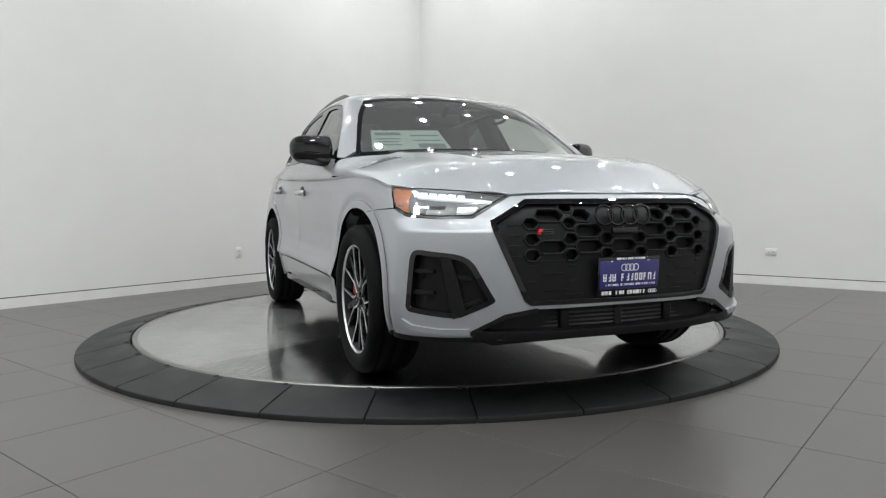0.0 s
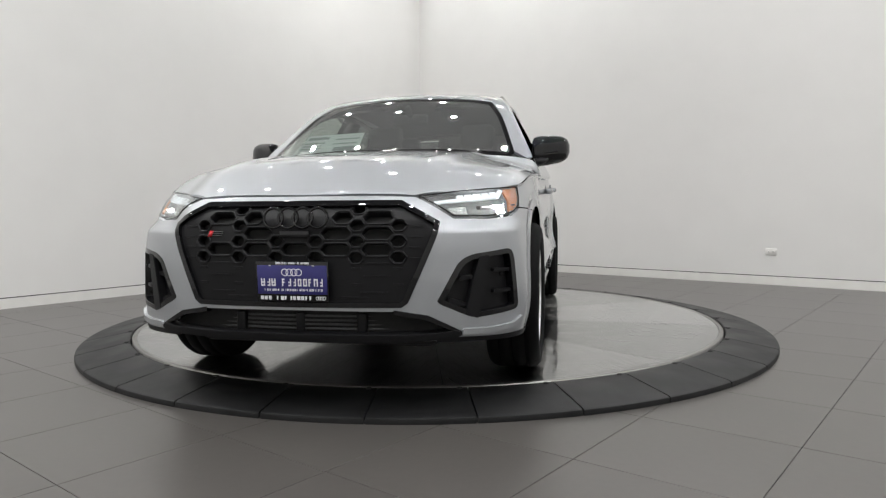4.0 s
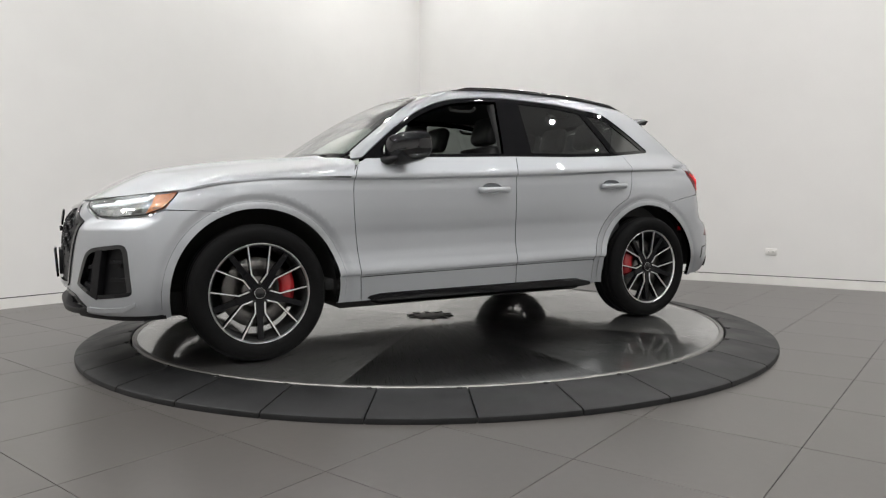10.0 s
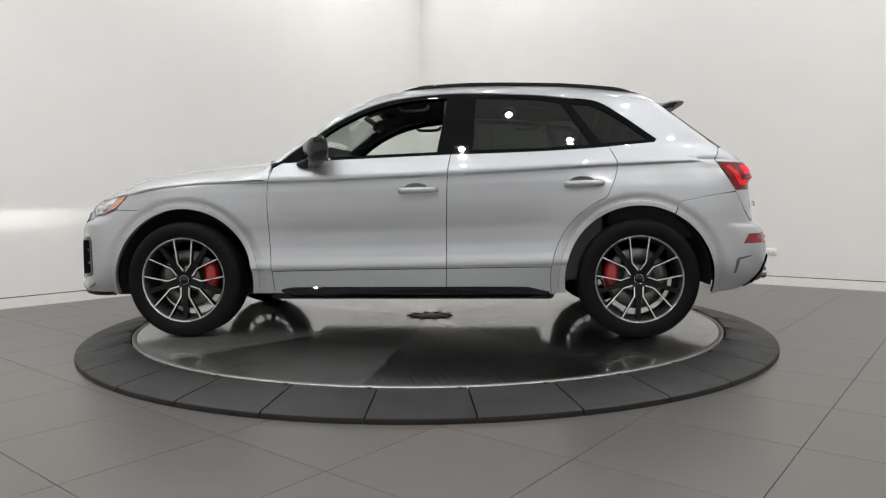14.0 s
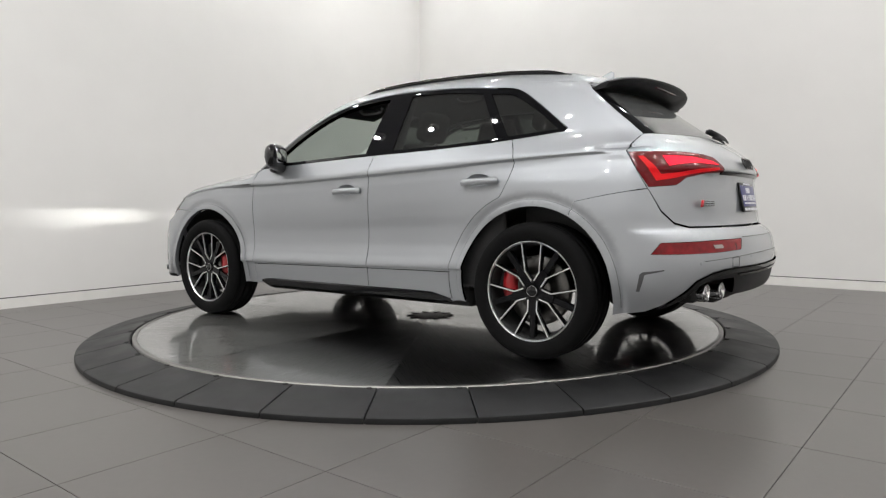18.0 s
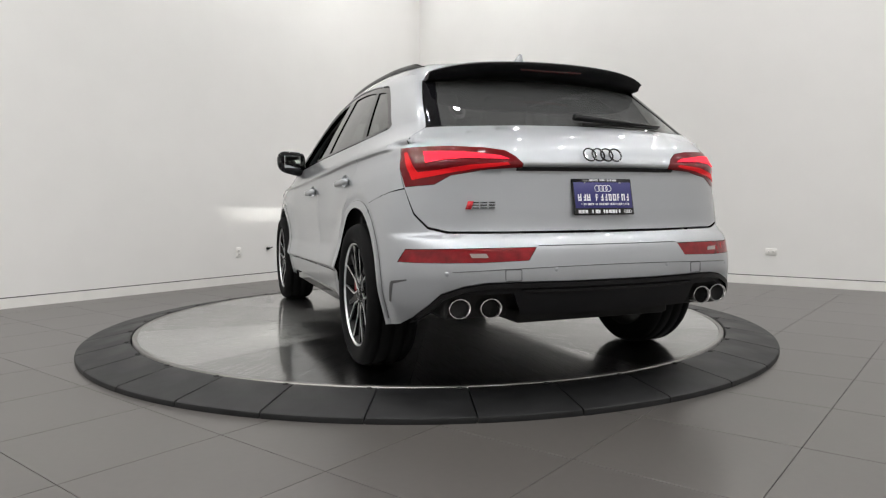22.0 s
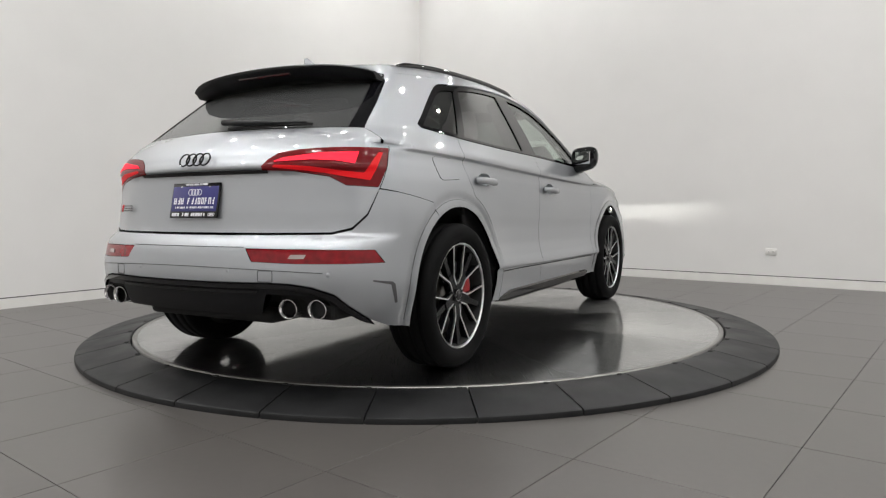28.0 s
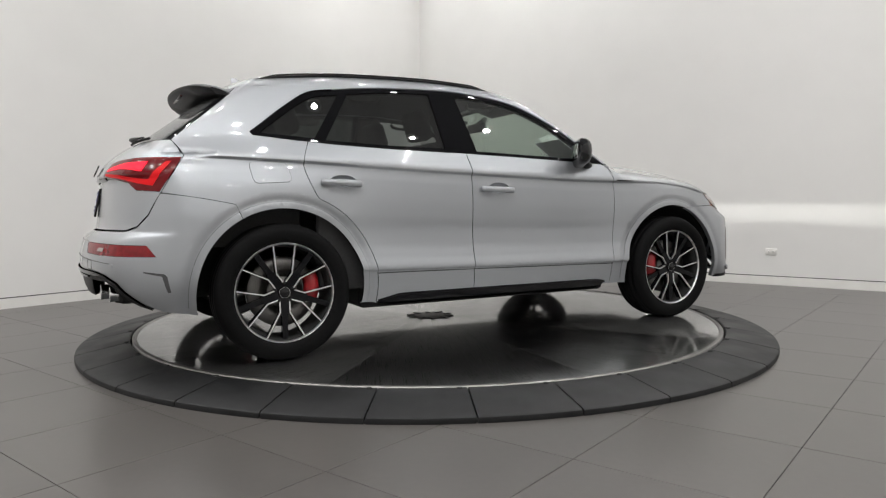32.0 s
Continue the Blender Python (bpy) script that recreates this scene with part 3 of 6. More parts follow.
def panel(name, kind, poly, mat, parent, step=0.03, gap=0.0013, thick=0.018, off=0.0, holes=(), mirror=False, label="", hole_gap=0.0, bulge=None, folds=(), cuts=(), uv=False):
    """A piece of the car's skin inside the flat polygon, with turned-in edges."""
    poly = list(poly) if uv else flat(kind, poly)
    poly = shrink(poly, gap) if gap else poly
    scale = 1.0 if kind in ("side", "front", "back") else 1.15
    st = step / scale
    loops = [resample(poly, st * 0.8)] + [resample(shrink(flat(kind, h), -hole_gap) if hole_gap else flat(kind, h), st * 0.8) for h in holes] + [resample(h, st * 0.8) for h in cuts]
    pts, edges = [], []
    for lp in loops:
        k0 = len(pts)
        pts += lp
        edges += [(k0 + i, k0 + (i + 1) % len(lp)) for i in range(len(lp))]
    nb = len(pts)
    B = np.array(pts)
    lo, hi = B.min(0), B.max(0)
    gx, gy = np.meshgrid(np.arange(lo[0], hi[0], st), np.arange(lo[1], hi[1], st * 0.866))
    gx = gx + (np.arange(gx.shape[0]) % 2)[:, None] * st * 0.5
    G = np.stack([gx.ravel(), gy.ravel()], 1)
    keep = in_poly(G, loops[0])
    for lp in loops[1:]:
        keep &= ~in_poly(G, lp)
    G = G[keep]
    if len(folds):
        L = np.array([q for line in folds for q in resample_open(line, st * 0.8)])
        L = L[in_poly(L, loops[0])]
        dl = np.sqrt(((L[:, None] - B[None]) ** 2).sum(2)).min(1)
        L = L[dl > 0.006]
        dg = np.sqrt(((G[:, None] - L[None]) ** 2).sum(2)).min(1)
        G = G[dg > 0.008]
    if len(G):
        d = np.full(len(G), 1e9)
        for i in range(0, nb, 200):
            d = np.minimum(d, np.sqrt(((G[:, None] - B[None, i:i + 200]) ** 2).sum(2)).min(1))
        G = G[d > st * 0.5]
    if len(folds):
        G = np.concatenate([G, L])
    allp = [Vector(q) for q in pts] + [Vector(q) for q in G]
    res = delaunay_2d_cdt(allp, edges, [], 0, 1e-7)
    V = np.array([tuple(v) for v in res[0]])
    T = [f for f in res[2] if len(f) == 3]
    C = np.array([V[list(f)].mean(0) for f in T])
    ok = in_poly(C, loops[0])
    for lp in loops[1:]:
        ok &= ~in_poly(C, lp)
    T = [f for f, k in zip(T, ok) if k]
    P = skin(kind, V)
    N = slope(P)
    Q = P + N * off
    if bulge is not None:
        Q = Q + N * bulge(V, P)[:, None]
    # turned-in rim along the border
    count = {}
    for f in T:
        for i in range(3):
            a, b = f[i], f[(i + 1) % 3]
            count[(a, b)] = 1
    rim = [(a, b) for (a, b) in count if (b, a) not in count]
    Qs, Ns, faces = [Q], [N], [tuple(f) for f in T]
    if thick:
        used = sorted({i for e in rim for i in e})
        at = {v: i for i, v in enumerate(used)}
        base = len(Q)
        k = len(used)
        outn = np.zeros((k, 3))
        for a, b in rim:
            m = np.cross(Q[b] - Q[a], N[a])
            m = m / max(np.linalg.norm(m), 1e-9)
            outn[at[a]] += m
            outn[at[b]] += m
        outn /= np.maximum(np.linalg.norm(outn, axis=1, keepdims=True), 1e-9)
        r = min(0.003, thick * 0.4)
        E1 = Q[used] + outn * r * 0.5 - N[used] * r
        E2 = Q[used] + outn * r * 0.5 - N[used] * thick
        Qs += [E1, E2]
        Ns += [outn, outn]
        for a, b in rim:
            faces += [(b, a, base + at[a], base + at[b]), (base + at[b], base + at[a], base + k + at[a], base + k + at[b])]
    Q, N = np.concatenate(Qs), np.concatenate(Ns)
    if mirror:
        Q, N = Q * [1, -1, 1], N * [1, -1, 1]
    # make the faces look outwards
    F = np.array(T)
    turn = (np.cross(Q[F[:, 1]] - Q[F[:, 0]], Q[F[:, 2]] - Q[F[:, 0]]) * N[F[:, 0]]).sum() < 0
    if turn:
        faces = [tuple(reversed(f)) for f in faces]
    me = bpy.data.meshes.new(name)
    me.from_pydata(Q.tolist(), [], faces)
    me.polygons.foreach_set("use_smooth", [True] * len(me.polygons))
    me.normals_split_custom_set_from_vertices(N.tolist())
    me.materials.append(mat)
    ob = new(name, me)
    ob.parent = parent
    if label:
        tagged(ob, label)
    return ob


def both(name, kind, poly, mat, parent, **kw):
    """The panel on the car's left, and its twin on the right."""
    return panel(name, kind, poly, mat, parent, **kw), panel(name, kind, poly, mat, parent, mirror=True, **kw)

car = tagged(empty("car"), "silver compact SUV with black grille, black mirrors and black-and-silver wheels", "car")

# ---------- lines of the car ----------
def sh(x0, x1, n=10):
    return [(x0 + (x1 - x0) * i / n, float(shoulder(x0 + (x1 - x0) * i / n))) for i in range(n + 1)]


ARCH = 0.443
# fold lines of the flanks: the shoulder and the low door crease
FOLDS = [[(x, float(shoulder(x)) + d * (float(shoulder(x)) / 0.985 if d < 0 else 1.0)) for x in np.linspace(-2.0, 1.9, 130)] for d in (-0.08, -0.038, -0.018, -0.012, -0.006, 0.0, 0.012, -0.585, -0.562, -0.555, -0.548)]
LIP_F, LIP_R = ([arc(ax, AXLE_Z, r, -14, 194, 60) for r in (0.474, 0.482, 0.500, 0.519)] for ax in (AXLE_F, AXLE_R))
FOLDS += LIP_F + LIP_R
FOLDS = [[(float(u), float(v)) for u, v in line] for line in FOLDS]


def folds_on(kind, lines):
    out = []
    for line in lines:
        q = flat(kind, [tuple(p) for p in skin("side", line)])
        out += [q, [(-u, v) for u, v in q]]
    return out


def cup(x, z):
    return [(x + 0.01 + 0.075 * math.cos(2 * math.pi * j / 24), z + 0.012 + 0.034 * math.sin(2 * math.pi * j / 24)) for j in range(24)]


door_front_edge = spline([(0.815, 1.085), (0.86, 0.975), (0.87, 0.80), (0.845, 0.45), (0.833, 0.275)], 4)
door_mid_edge = spline([(-0.27, 1.128), (-0.25, 0.98), (-0.243, 0.60), (-0.24, 0.275)], 4)
door_rear_edge = spline([(-1.235, 1.168), (-1.278, 1.06), (-1.262, 0.97), (-1.222, 0.877)], 4)
belt = spline([(0.82, 1.085), (0.39, 1.105), (-0.18, 1.125), (-0.72, 1.138), (-1.24, 1.165), (-1.54, 1.197)], 5)


def belt_z(x):
    return float(np.interp(x, [p[0] for p in belt[::-1]], [p[1] for p in belt[::-1]]))


def above_seam(poly, side):
    """The piece of a door above (1) or below (-1) the seam of its lower cladding."""
    over = lambda p: (p[1] - (0.4147 + (0.86 - p[0]) * 0.0135)) * side
    out = []
    for p, q in zip(poly, poly[1:] + poly[:1]):
        a, b = over(p), over(q)
        if a >= 0:
            out.append(tuple(p))
        if a * b < 0:
            t = a / (a - b)
            out.append((p[0] + (q[0] - p[0]) * t, p[1] + (q[1] - p[1]) * t))
    return out


# front fender
fender = door_front_edge[1:] + [(0.972, 0.275)] + [p for p in arc(AXLE_F, AXLE_Z, ARCH, 192, 72, 30)] + [(1.60, 0.790), (1.70, 0.797), (1.855, 0.803), (1.826, 0.845), (1.792, 0.893), (1.778, 0.903)] + sh(1.70, 0.86, 28)[:-1]
fenders = both("front_fender", "side", fender, PAINT, car, step=0.018, folds=FOLDS)
# doors
front_door = door_front_edge[1:] + [(-0.24, 0.275)] + door_mid_edge[::-1][1:] + [(x, belt_z(x)) for x in (-0.18, 0.0, 0.2, 0.39, 0.6, 0.78)]
front_doors = both("front_door", "side", above_seam(front_door, 1), PAINT, car, gap=0.0024, step=0.022, folds=FOLDS, holes=[cup(-0.07, 0.907)])
for k, d in enumerate(front_doors):
    panel("door_cladding", "side", above_seam(front_door, -1), PAINT, d, gap=0.0024, step=0.022, mirror=bool(k), off=0.001)
rear_door = door_mid_edge + [(-0.90, 0.275)] + [p for p in arc(AXLE_R, AXLE_Z, ARCH + 0.087, -10, 68, 16)] + door_rear_edge[::-1] + [(x, belt_z(x)) for x in (-1.1, -0.9, -0.72, -0.5)]
rear_doors = both("rear_door", "side", above_seam(rear_door, 1), PAINT, car, gap=0.0024, step=0.02, folds=FOLDS, holes=[cup(-1.075, 0.939)])
for k, d in enumerate(rear_doors):
    panel("door_cladding", "side", above_seam(rear_door, -1), PAINT, d, gap=0.0024, step=0.022, mirror=bool(k), off=0.001)
# quarter panels, with the pillar behind the last window
dlo_rear = spline([(-1.03, 1.487), (-1.19, 1.460), (-1.34, 1.364), (-1.472, 1.262), (-1.555, 1.199)], 4)
dlo_top = spline([(0.80, 1.093), (0.66, 1.205), (0.48, 1.335), (0.29, 1.435), (0.13, 1.488), (-0.07, 1.518), (-0.31, 1.532), (-0.76, 1.516), (-1.03, 1.487)], 5)
gate_corner = (-1.922, 1.162)
quarter = (door_rear_edge + [p for p in arc(AXLE_R, AXLE_Z, ARCH + 0.087, 68, -10, 16)] + [(-0.935, 0.275), (-0.972, 0.275)]
           + [p for p in arc(AXLE_R, AXLE_Z, ARCH, -12, 118, 34)] + [(-1.645, 0.828), (-1.80, 0.858), (-1.99, 0.888), (-1.935, 0.98), (-1.872, 1.078), gate_corner]
           + [(-1.75, 1.305), (-1.61, 1.425), (-1.56, 1.472), (-1.30, 1.497), (-1.10, 1.508)] + dlo_rear[:-1] + [(-1.52, 1.1955), (-1.40, 1.184)])
quarters = both("quarter_panel", "side", quarter, PAINT, car, step=0.018, folds=FOLDS)

# roof with the front pillars
screen_side = [(0.545, 1.503), (0.59, 1.45), (0.635, 1.385), (0.675, 1.30), (0.712, 1.21), (0.745, 1.13)]
screen_half = [(0.0, 1.545), (0.2, 1.541), (0.4, 1.528)] + screen_side
scr3 = skin("front", screen_half)
top3 = skin("side", dlo_top)
cant3 = skin("side", [(-1.10, 1.508), (-1.30, 1.497), (-1.56, 1.465), (-1.60, 1.43)])
roof_half = [tuple(q) for q in scr3] + [(0.86, 0.81, 1.085)] + [tuple(q) for q in top3] + [tuple(q) for q in cant3] + [(-1.63, 0.45, 1.50), (-1.65, 0.2, 1.515)]
roof_poly = roof_half[1:] + [(-1.655, 0.0, 1.52)] + [(x, -y, z) for x, y, z in roof_half[:0:-1]] + [roof_half[0]]
panel("roof", "roof", roof_poly, PAINT, car)

# windshield
shield_low = [(0.72, 1.10), (0.55, 1.113), (0.3, 1.124)]
shield = [(y, z) for y, z in screen_half[1:] + shield_low] + [(0.0, 1.127)] + [(-y, z) for y, z in (screen_half[1:] + shield_low)[::-1]] + [(0.0, 1.545)]
windshield = panel("windshield", "front", shield, WINDSHIELD, car, gap=0.004, thick=0.004, off=-0.004, label="clear laminated windshield")
edge = [(y, z) for y, z in shield]
panel("windshield_edge", "front", edge, GLOSS_BLACK, car, gap=0.0, thick=0.012, off=-0.003, holes=[shrink(shield, 0.022)])

# side windows in a gloss black frame
dlo = belt[::-1] + [(0.82, 1.09)] + dlo_top[1:] + dlo_rear[1:-1]
win_front = spline([(0.66, 1.118), (0.63, 1.18), (0.45, 1.318), (0.27, 1.412), (0.10, 1.466), (-0.08, 1.493), (-0.245, 1.50)], 4) + [(-0.185, 1.146), (0.2, 1.133)]
win_rear = [(-0.405, 1.155), (-0.425, 1.502), (-0.6, 1.498), (-0.78, 1.487), (-0.955, 1.464), (-1.135, 1.182), (-0.8, 1.163)]
win_quarter = spline([(-1.015, 1.456), (-1.17, 1.432), (-1.32, 1.340), (-1.437, 1.252), (-1.485, 1.213)], 4) + [(-1.195, 1.19)]
for flip in (False, True):
    frame_ob = panel("window_frame", "side", dlo, GLOSS_BLACK, car, gap=0.003, thick=0.03, off=-0.006, holes=[win_front, win_rear, win_quarter], mirror=flip, step=0.022, label="gloss black side window frame")
    if flip:
        panel("front_window", "side", win_front, SIDE_GLASS, frame_ob, gap=-0.006, thick=0.003, off=-0.014, mirror=True, label="closed clear front side window")
    panel("rear_window", "side", win_rear, PRIVACY, frame_ob, gap=-0.006, thick=0.003, off=-0.012, mirror=flip, label="dark tinted rear side window")
    panel("quarter_window", "side", win_quarter, PRIVACY, frame_ob, gap=-0.006, thick=0.003, off=-0.012, mirror=flip, label="dark tinted quarter window")
    # bright strip under the windows
    strip = [(x, belt_z(x) + 0.001) for x in np.linspace(0.78, -1.49, 24)] + [(x, belt_z(x) + 0.010) for x in np.linspace(-1.49, 0.78, 24)]
    panel("belt_strip", "side", strip, GLOSS_BLACK, frame_ob, gap=0.0, thick=0.01, off=0.003, mirror=flip, step=0.03)

# dark seams in the arch mouldings
for ax in (AXLE_F, AXLE_R):
    P = skin("side", arc(ax, AXLE_Z, 0.480, -6, 186, 72))
    for s in (-1, 1):
        bm = bmesh.new()
        tube(bm, [(q[0], s * q[1], q[2]) for q in P], 0.0016, 6)
        part("arch_seam", bm, SEAM_GREY, car)

# hood
lamp_top = [(1.965, 0.775, 0.893), (2.07, 0.62, 0.880), (2.165, 0.47, 0.862)]
hood_edge = [(x, float(half_width(np.array([x]), np.array([z + 0.004]))[0]), z + 0.004) for x, z in sh(0.87, 1.765, 24)]
hood_half = [(1.005, 0.25, 1.125), (0.965, 0.5, 1.118), (0.885, 0.74, 1.098), (0.845, 0.862, 1.055)] + hood_edge + lamp_top + [(2.178, 0.3, 0.862), (2.188, 0.15, 0.862)]
hood_poly = [(1.015, 0.0, 1.127)] + hood_half + [(2.192, 0.0, 0.862)] + [(x, -y, z) for x, y, z in hood_half[::-1]]
hood = panel("hood", "hood", hood_poly, PAINT, car, step=0.028, gap=0.0034)
bm = bmesh.new()
tube(bm, [(0.99 - 0.3 * y * y + 0.012, y, 1.108 - 0.03 * y * y) for y in np.linspace(-0.74, 0.74, 22)], 0.018, 8)
part("cowl", bm, MATT_BLACK, car)

# front bumper
lamp_low = [(2.165, 0.462, 0.849), (2.145, 0.618, 0.760), (2.05, 0.73, 0.757), (1.94, 0.828, 0.768), (1.855, 0.858, 0.80)]
lamp_poly = [(2.165, 0.468, 0.853), (2.145, 0.62, 0.767), (2.05, 0.73, 0.763), (1.94, 0.826, 0.774), (1.862, 0.856, 0.806), (1.82, 0.86, 0.85), (1.79, 0.857, 0.892), (1.81, 0.85, 0.899), (1.965, 0.775, 0.889), (2.07, 0.62, 0.876)]
arch_front = [tuple(q) for q in skin("side", arc(AXLE_F, AXLE_Z, ARCH, 72, -12, 18))]
bump_half = [(2.19, 0.15, 0.855), (2.18, 0.3, 0.855)] + lamp_low + [tuple(q) for q in skin("side", [(1.70, 0.796), (1.60, 0.789)])] + arch_front + [(1.845, 0.87, 0.268), (2.0, 0.85, 0.268), (2.12, 0.72, 0.272), (2.19, 0.55, 0.276), (2.23, 0.3, 0.276)]
bump_poly = [(2.194, 0.0, 0.855)] + bump_half + [(2.235, 0.0, 0.276)] + [(x, -y, z) for x, y, z in bump_half[::-1]]
grille_half = [(0.415, 0.834), (0.57, 0.748), (0.567, 0.70), (0.455, 0.430), (0.43, 0.412)]
grille_poly = [(0.0, 0.834)] + grille_half + [(0.0, 0.41)] + [(-y, z) for y, z in grille_half[::-1]]
fog_poly = [(0.56, 0.43), (0.575, 0.455), (0.645, 0.59), (0.69, 0.618), (2.064, 0.845, 0.638), (2.045, 0.862, 0.61), (2.026, 0.876, 0.385), (2.1, 0.80, 0.373), (0.70, 0.362)]
fog_flat = rounded(flat("nose", fog_poly), 0.028)
fog_flat_right = [(-u, v) for u, v in fog_flat]
flipped = lambda P: [(q[0], -q[1], q[2]) if len(q) == 3 else (-q[0], q[1]) for q in P]
intake_half = [(0.41, 0.398), (0.53, 0.375), (0.645, 0.312), (0.60, 0.294), (0.3, 0.287)]
intake_poly = [(0.0, 0.40)] + intake_half + [(0.0, 0.286)] + flipped(intake_half)[::-1]
bumper = panel("front_bumper", "nose", bump_poly, PAINT, car, holes=[grille_poly, intake_poly], cuts=[fog_flat, fog_flat_right], step=0.022, folds=folds_on("nose", [[p for p in l if p[0] > 1.42] for l in LIP_F]), thick=0.03)

# headlamps
def headlamp(flip):
    e = panel("headlamp", "nose", lamp_poly, LAMP_GREY, car, gap=0.002, thick=0.0, off=-0.016, mirror=flip, step=0.016, holes=[[(2.05, 0.70, 0.818), (1.955, 0.806, 0.818), (1.955, 0.806, 0.779), (2.0, 0.762, 0.778), (2.0, 0.762, 0.801), (2.05, 0.70, 0.801)]], label="slim headlamp, lit, with an amber outer corner")
    panel("lens", "nose", lamp_poly, CLEAR, e, gap=0.002, thick=0.003, off=0.0, mirror=flip, step=0.012, label="clear lamp lens")
    bm = bmesh.new()
    P = skin("nose", resample(shrink(flat("nose", lamp_poly), 0.006), 0.03))
    tube(bm, [(q[0], -q[1] if flip else q[1], q[2]) for q in P], 0.0032, 6, closed=True)
    part("bezel", bm, GLOSS_BLACK, e)
    drl = [(2.162, 0.548, 0.825), (2.093, 0.612, 0.831), (2.013, 0.704, 0.841), (1.94, 0.78, 0.852), (1.90, 0.80, 0.878), (1.91, 0.785, 0.886), (1.945, 0.765, 0.864), (2.013, 0.695, 0.853), (2.093, 0.605, 0.842), (2.162, 0.542, 0.833)]
    panel("light_strip", "nose", drl, DRL, e, gap=0.0, thick=0.01, off=-0.007, mirror=flip, step=0.02)
    amber = [(1.945, 0.824, 0.786), (1.90, 0.845, 0.795), (1.865, 0.856, 0.812), (1.82, 0.86, 0.85), (1.79, 0.855, 0.890), (1.885, 0.79, 0.888), (1.905, 0.80, 0.872), (1.915, 0.82, 0.84)]
    panel("turn_lamp", "nose", amber, AMBER, e, gap=0.002, thick=0.01, off=-0.008, mirror=flip, step=0.015, label="amber turn signal lens")
    # clear reflector blocks along the top, and a low side reflector
    for k in range(5):
        t0, t1 = k / 5, (k + 0.86) / 5
        at = lambda t, lift: (2.085 - 0.15 * t, 0.632 + 0.145 * t, 0.8475 + 0.014 * t + lift)
        panel("reflector_block", "nose", [at(t0, 0.0), at(t1, 0.0), at(t1, 0.011 + 0.004 * t1), at(t0 + 0.02, 0.011 + 0.004 * t0)], DRL, e, gap=0.0, thick=0.008, off=-0.009, mirror=flip, step=0.03)
    panel("low_reflector", "nose", [(2.135, 0.59, 0.806), (2.08, 0.66, 0.81), (2.085, 0.665, 0.776), (2.13, 0.62, 0.776)], LAMP_SILVER, e, gap=0.0, thick=0.008, off=-0.010, mirror=flip, step=0.03)
    return e, -1 if flip else 1


lamps = [headlamp(False), headlamp(True)]

# grille
gr = panel("grille_surround", "nose", grille_poly, GLOSS_BLACK, car, gap=0.002, thick=0.05, off=0.006, cuts=[shrink(flat("nose", grille_poly), 0.020)], step=0.02, label="gloss black grille surround")
panel("grille_back", "nose", grille_poly, MATT_BLACK, gr, gap=0.004, thick=0.01, off=-0.045, step=0.04)
for s in (False, True):
    panel("fog_back", "nose", fog_flat, BLACK_PLASTIC, bumper, uv=True, gap=-0.004, thick=0.01, off=-0.035, mirror=s, step=0.025)
panel("intake_back", "nose", intake_poly, MATT_BLACK, bumper, gap=0.002, thick=0.01, off=-0.06, step=0.04)

# tail
GATE_EDGE = [(-1.923, 1.160), (-1.873, 1.078), (-1.936, 0.98), (-1.991, 0.887)]


def on_flank(*at):
    return [tuple(q) for q in skin("side", at)]


gate_side = on_flank(*[(a[0] + (b[0] - a[0]) * i / 6, a[1] + (b[1] - a[1]) * i / 6) for a, b in zip(GATE_EDGE[:-1], GATE_EDGE[1:]) for i in range(6)]) + [(-2.08, 0.835, 0.78), (-2.145, 0.80, 0.722), (-2.19, 0.72, 0.702)]
gate_half = [(-2.06, 0.25, 1.172), (-2.02, 0.45, 1.168), (-1.95, 0.64, 1.162)] + gate_side + [(0.4, 0.700), (0.2, 0.70)]
gate_poly = [(-2.075, 0.0, 1.174)] + gate_half + [(0.0, 0.70)] + flipped(gate_half)[::-1]
light_poly = on_flank((-1.882, 1.068), (-1.94, 0.975), (-1.994, 0.892)) + [(-2.125, 0.755, 0.90), (0.665, 0.938), (0.52, 0.962), (0.375, 0.97), (0.372, 0.985), (0.40, 1.02), (0.44, 1.046), (0.52, 1.058), (0.66, 1.066)]
gate = panel("tailgate", "tail", gate_poly, PAINT, car, step=0.026, holes=[light_poly, flipped(light_poly)])


def tail_light(flip):
    e = panel("tail_light", "tail", light_poly, RED_DARK, car, gap=0.002, thick=0.02, off=0.002, mirror=flip, step=0.02, label="red tail light, lit")
    upper = [(-2.03, 0.755, 1.045), (0.62, 1.040), (0.47, 1.022), (0.43, 1.004), (0.60, 1.008), (0.69, 1.002), (-2.075, 0.765, 0.99)]
    panel("light_bar", "tail", upper, RED_LIT, e, gap=0.002, thick=0.006, off=0.006, mirror=flip, step=0.015, label="glowing red light bar")
    lower = [(-1.965, 0.806, 1.045), (-1.935, 0.812, 1.045), (-2.035, 0.815, 0.920), (-2.11, 0.745, 0.935), (0.58, 0.967), (0.43, 0.982), (0.44, 0.992), (0.60, 0.984), (-2.09, 0.755, 0.962), (-2.055, 0.795, 0.955)]
    panel("light_bar", "tail", lower, RED_MID, e, gap=0.001, thick=0.006, off=0.006, mirror=flip, step=0.015)
    return e


tail_light(False), tail_light(True)

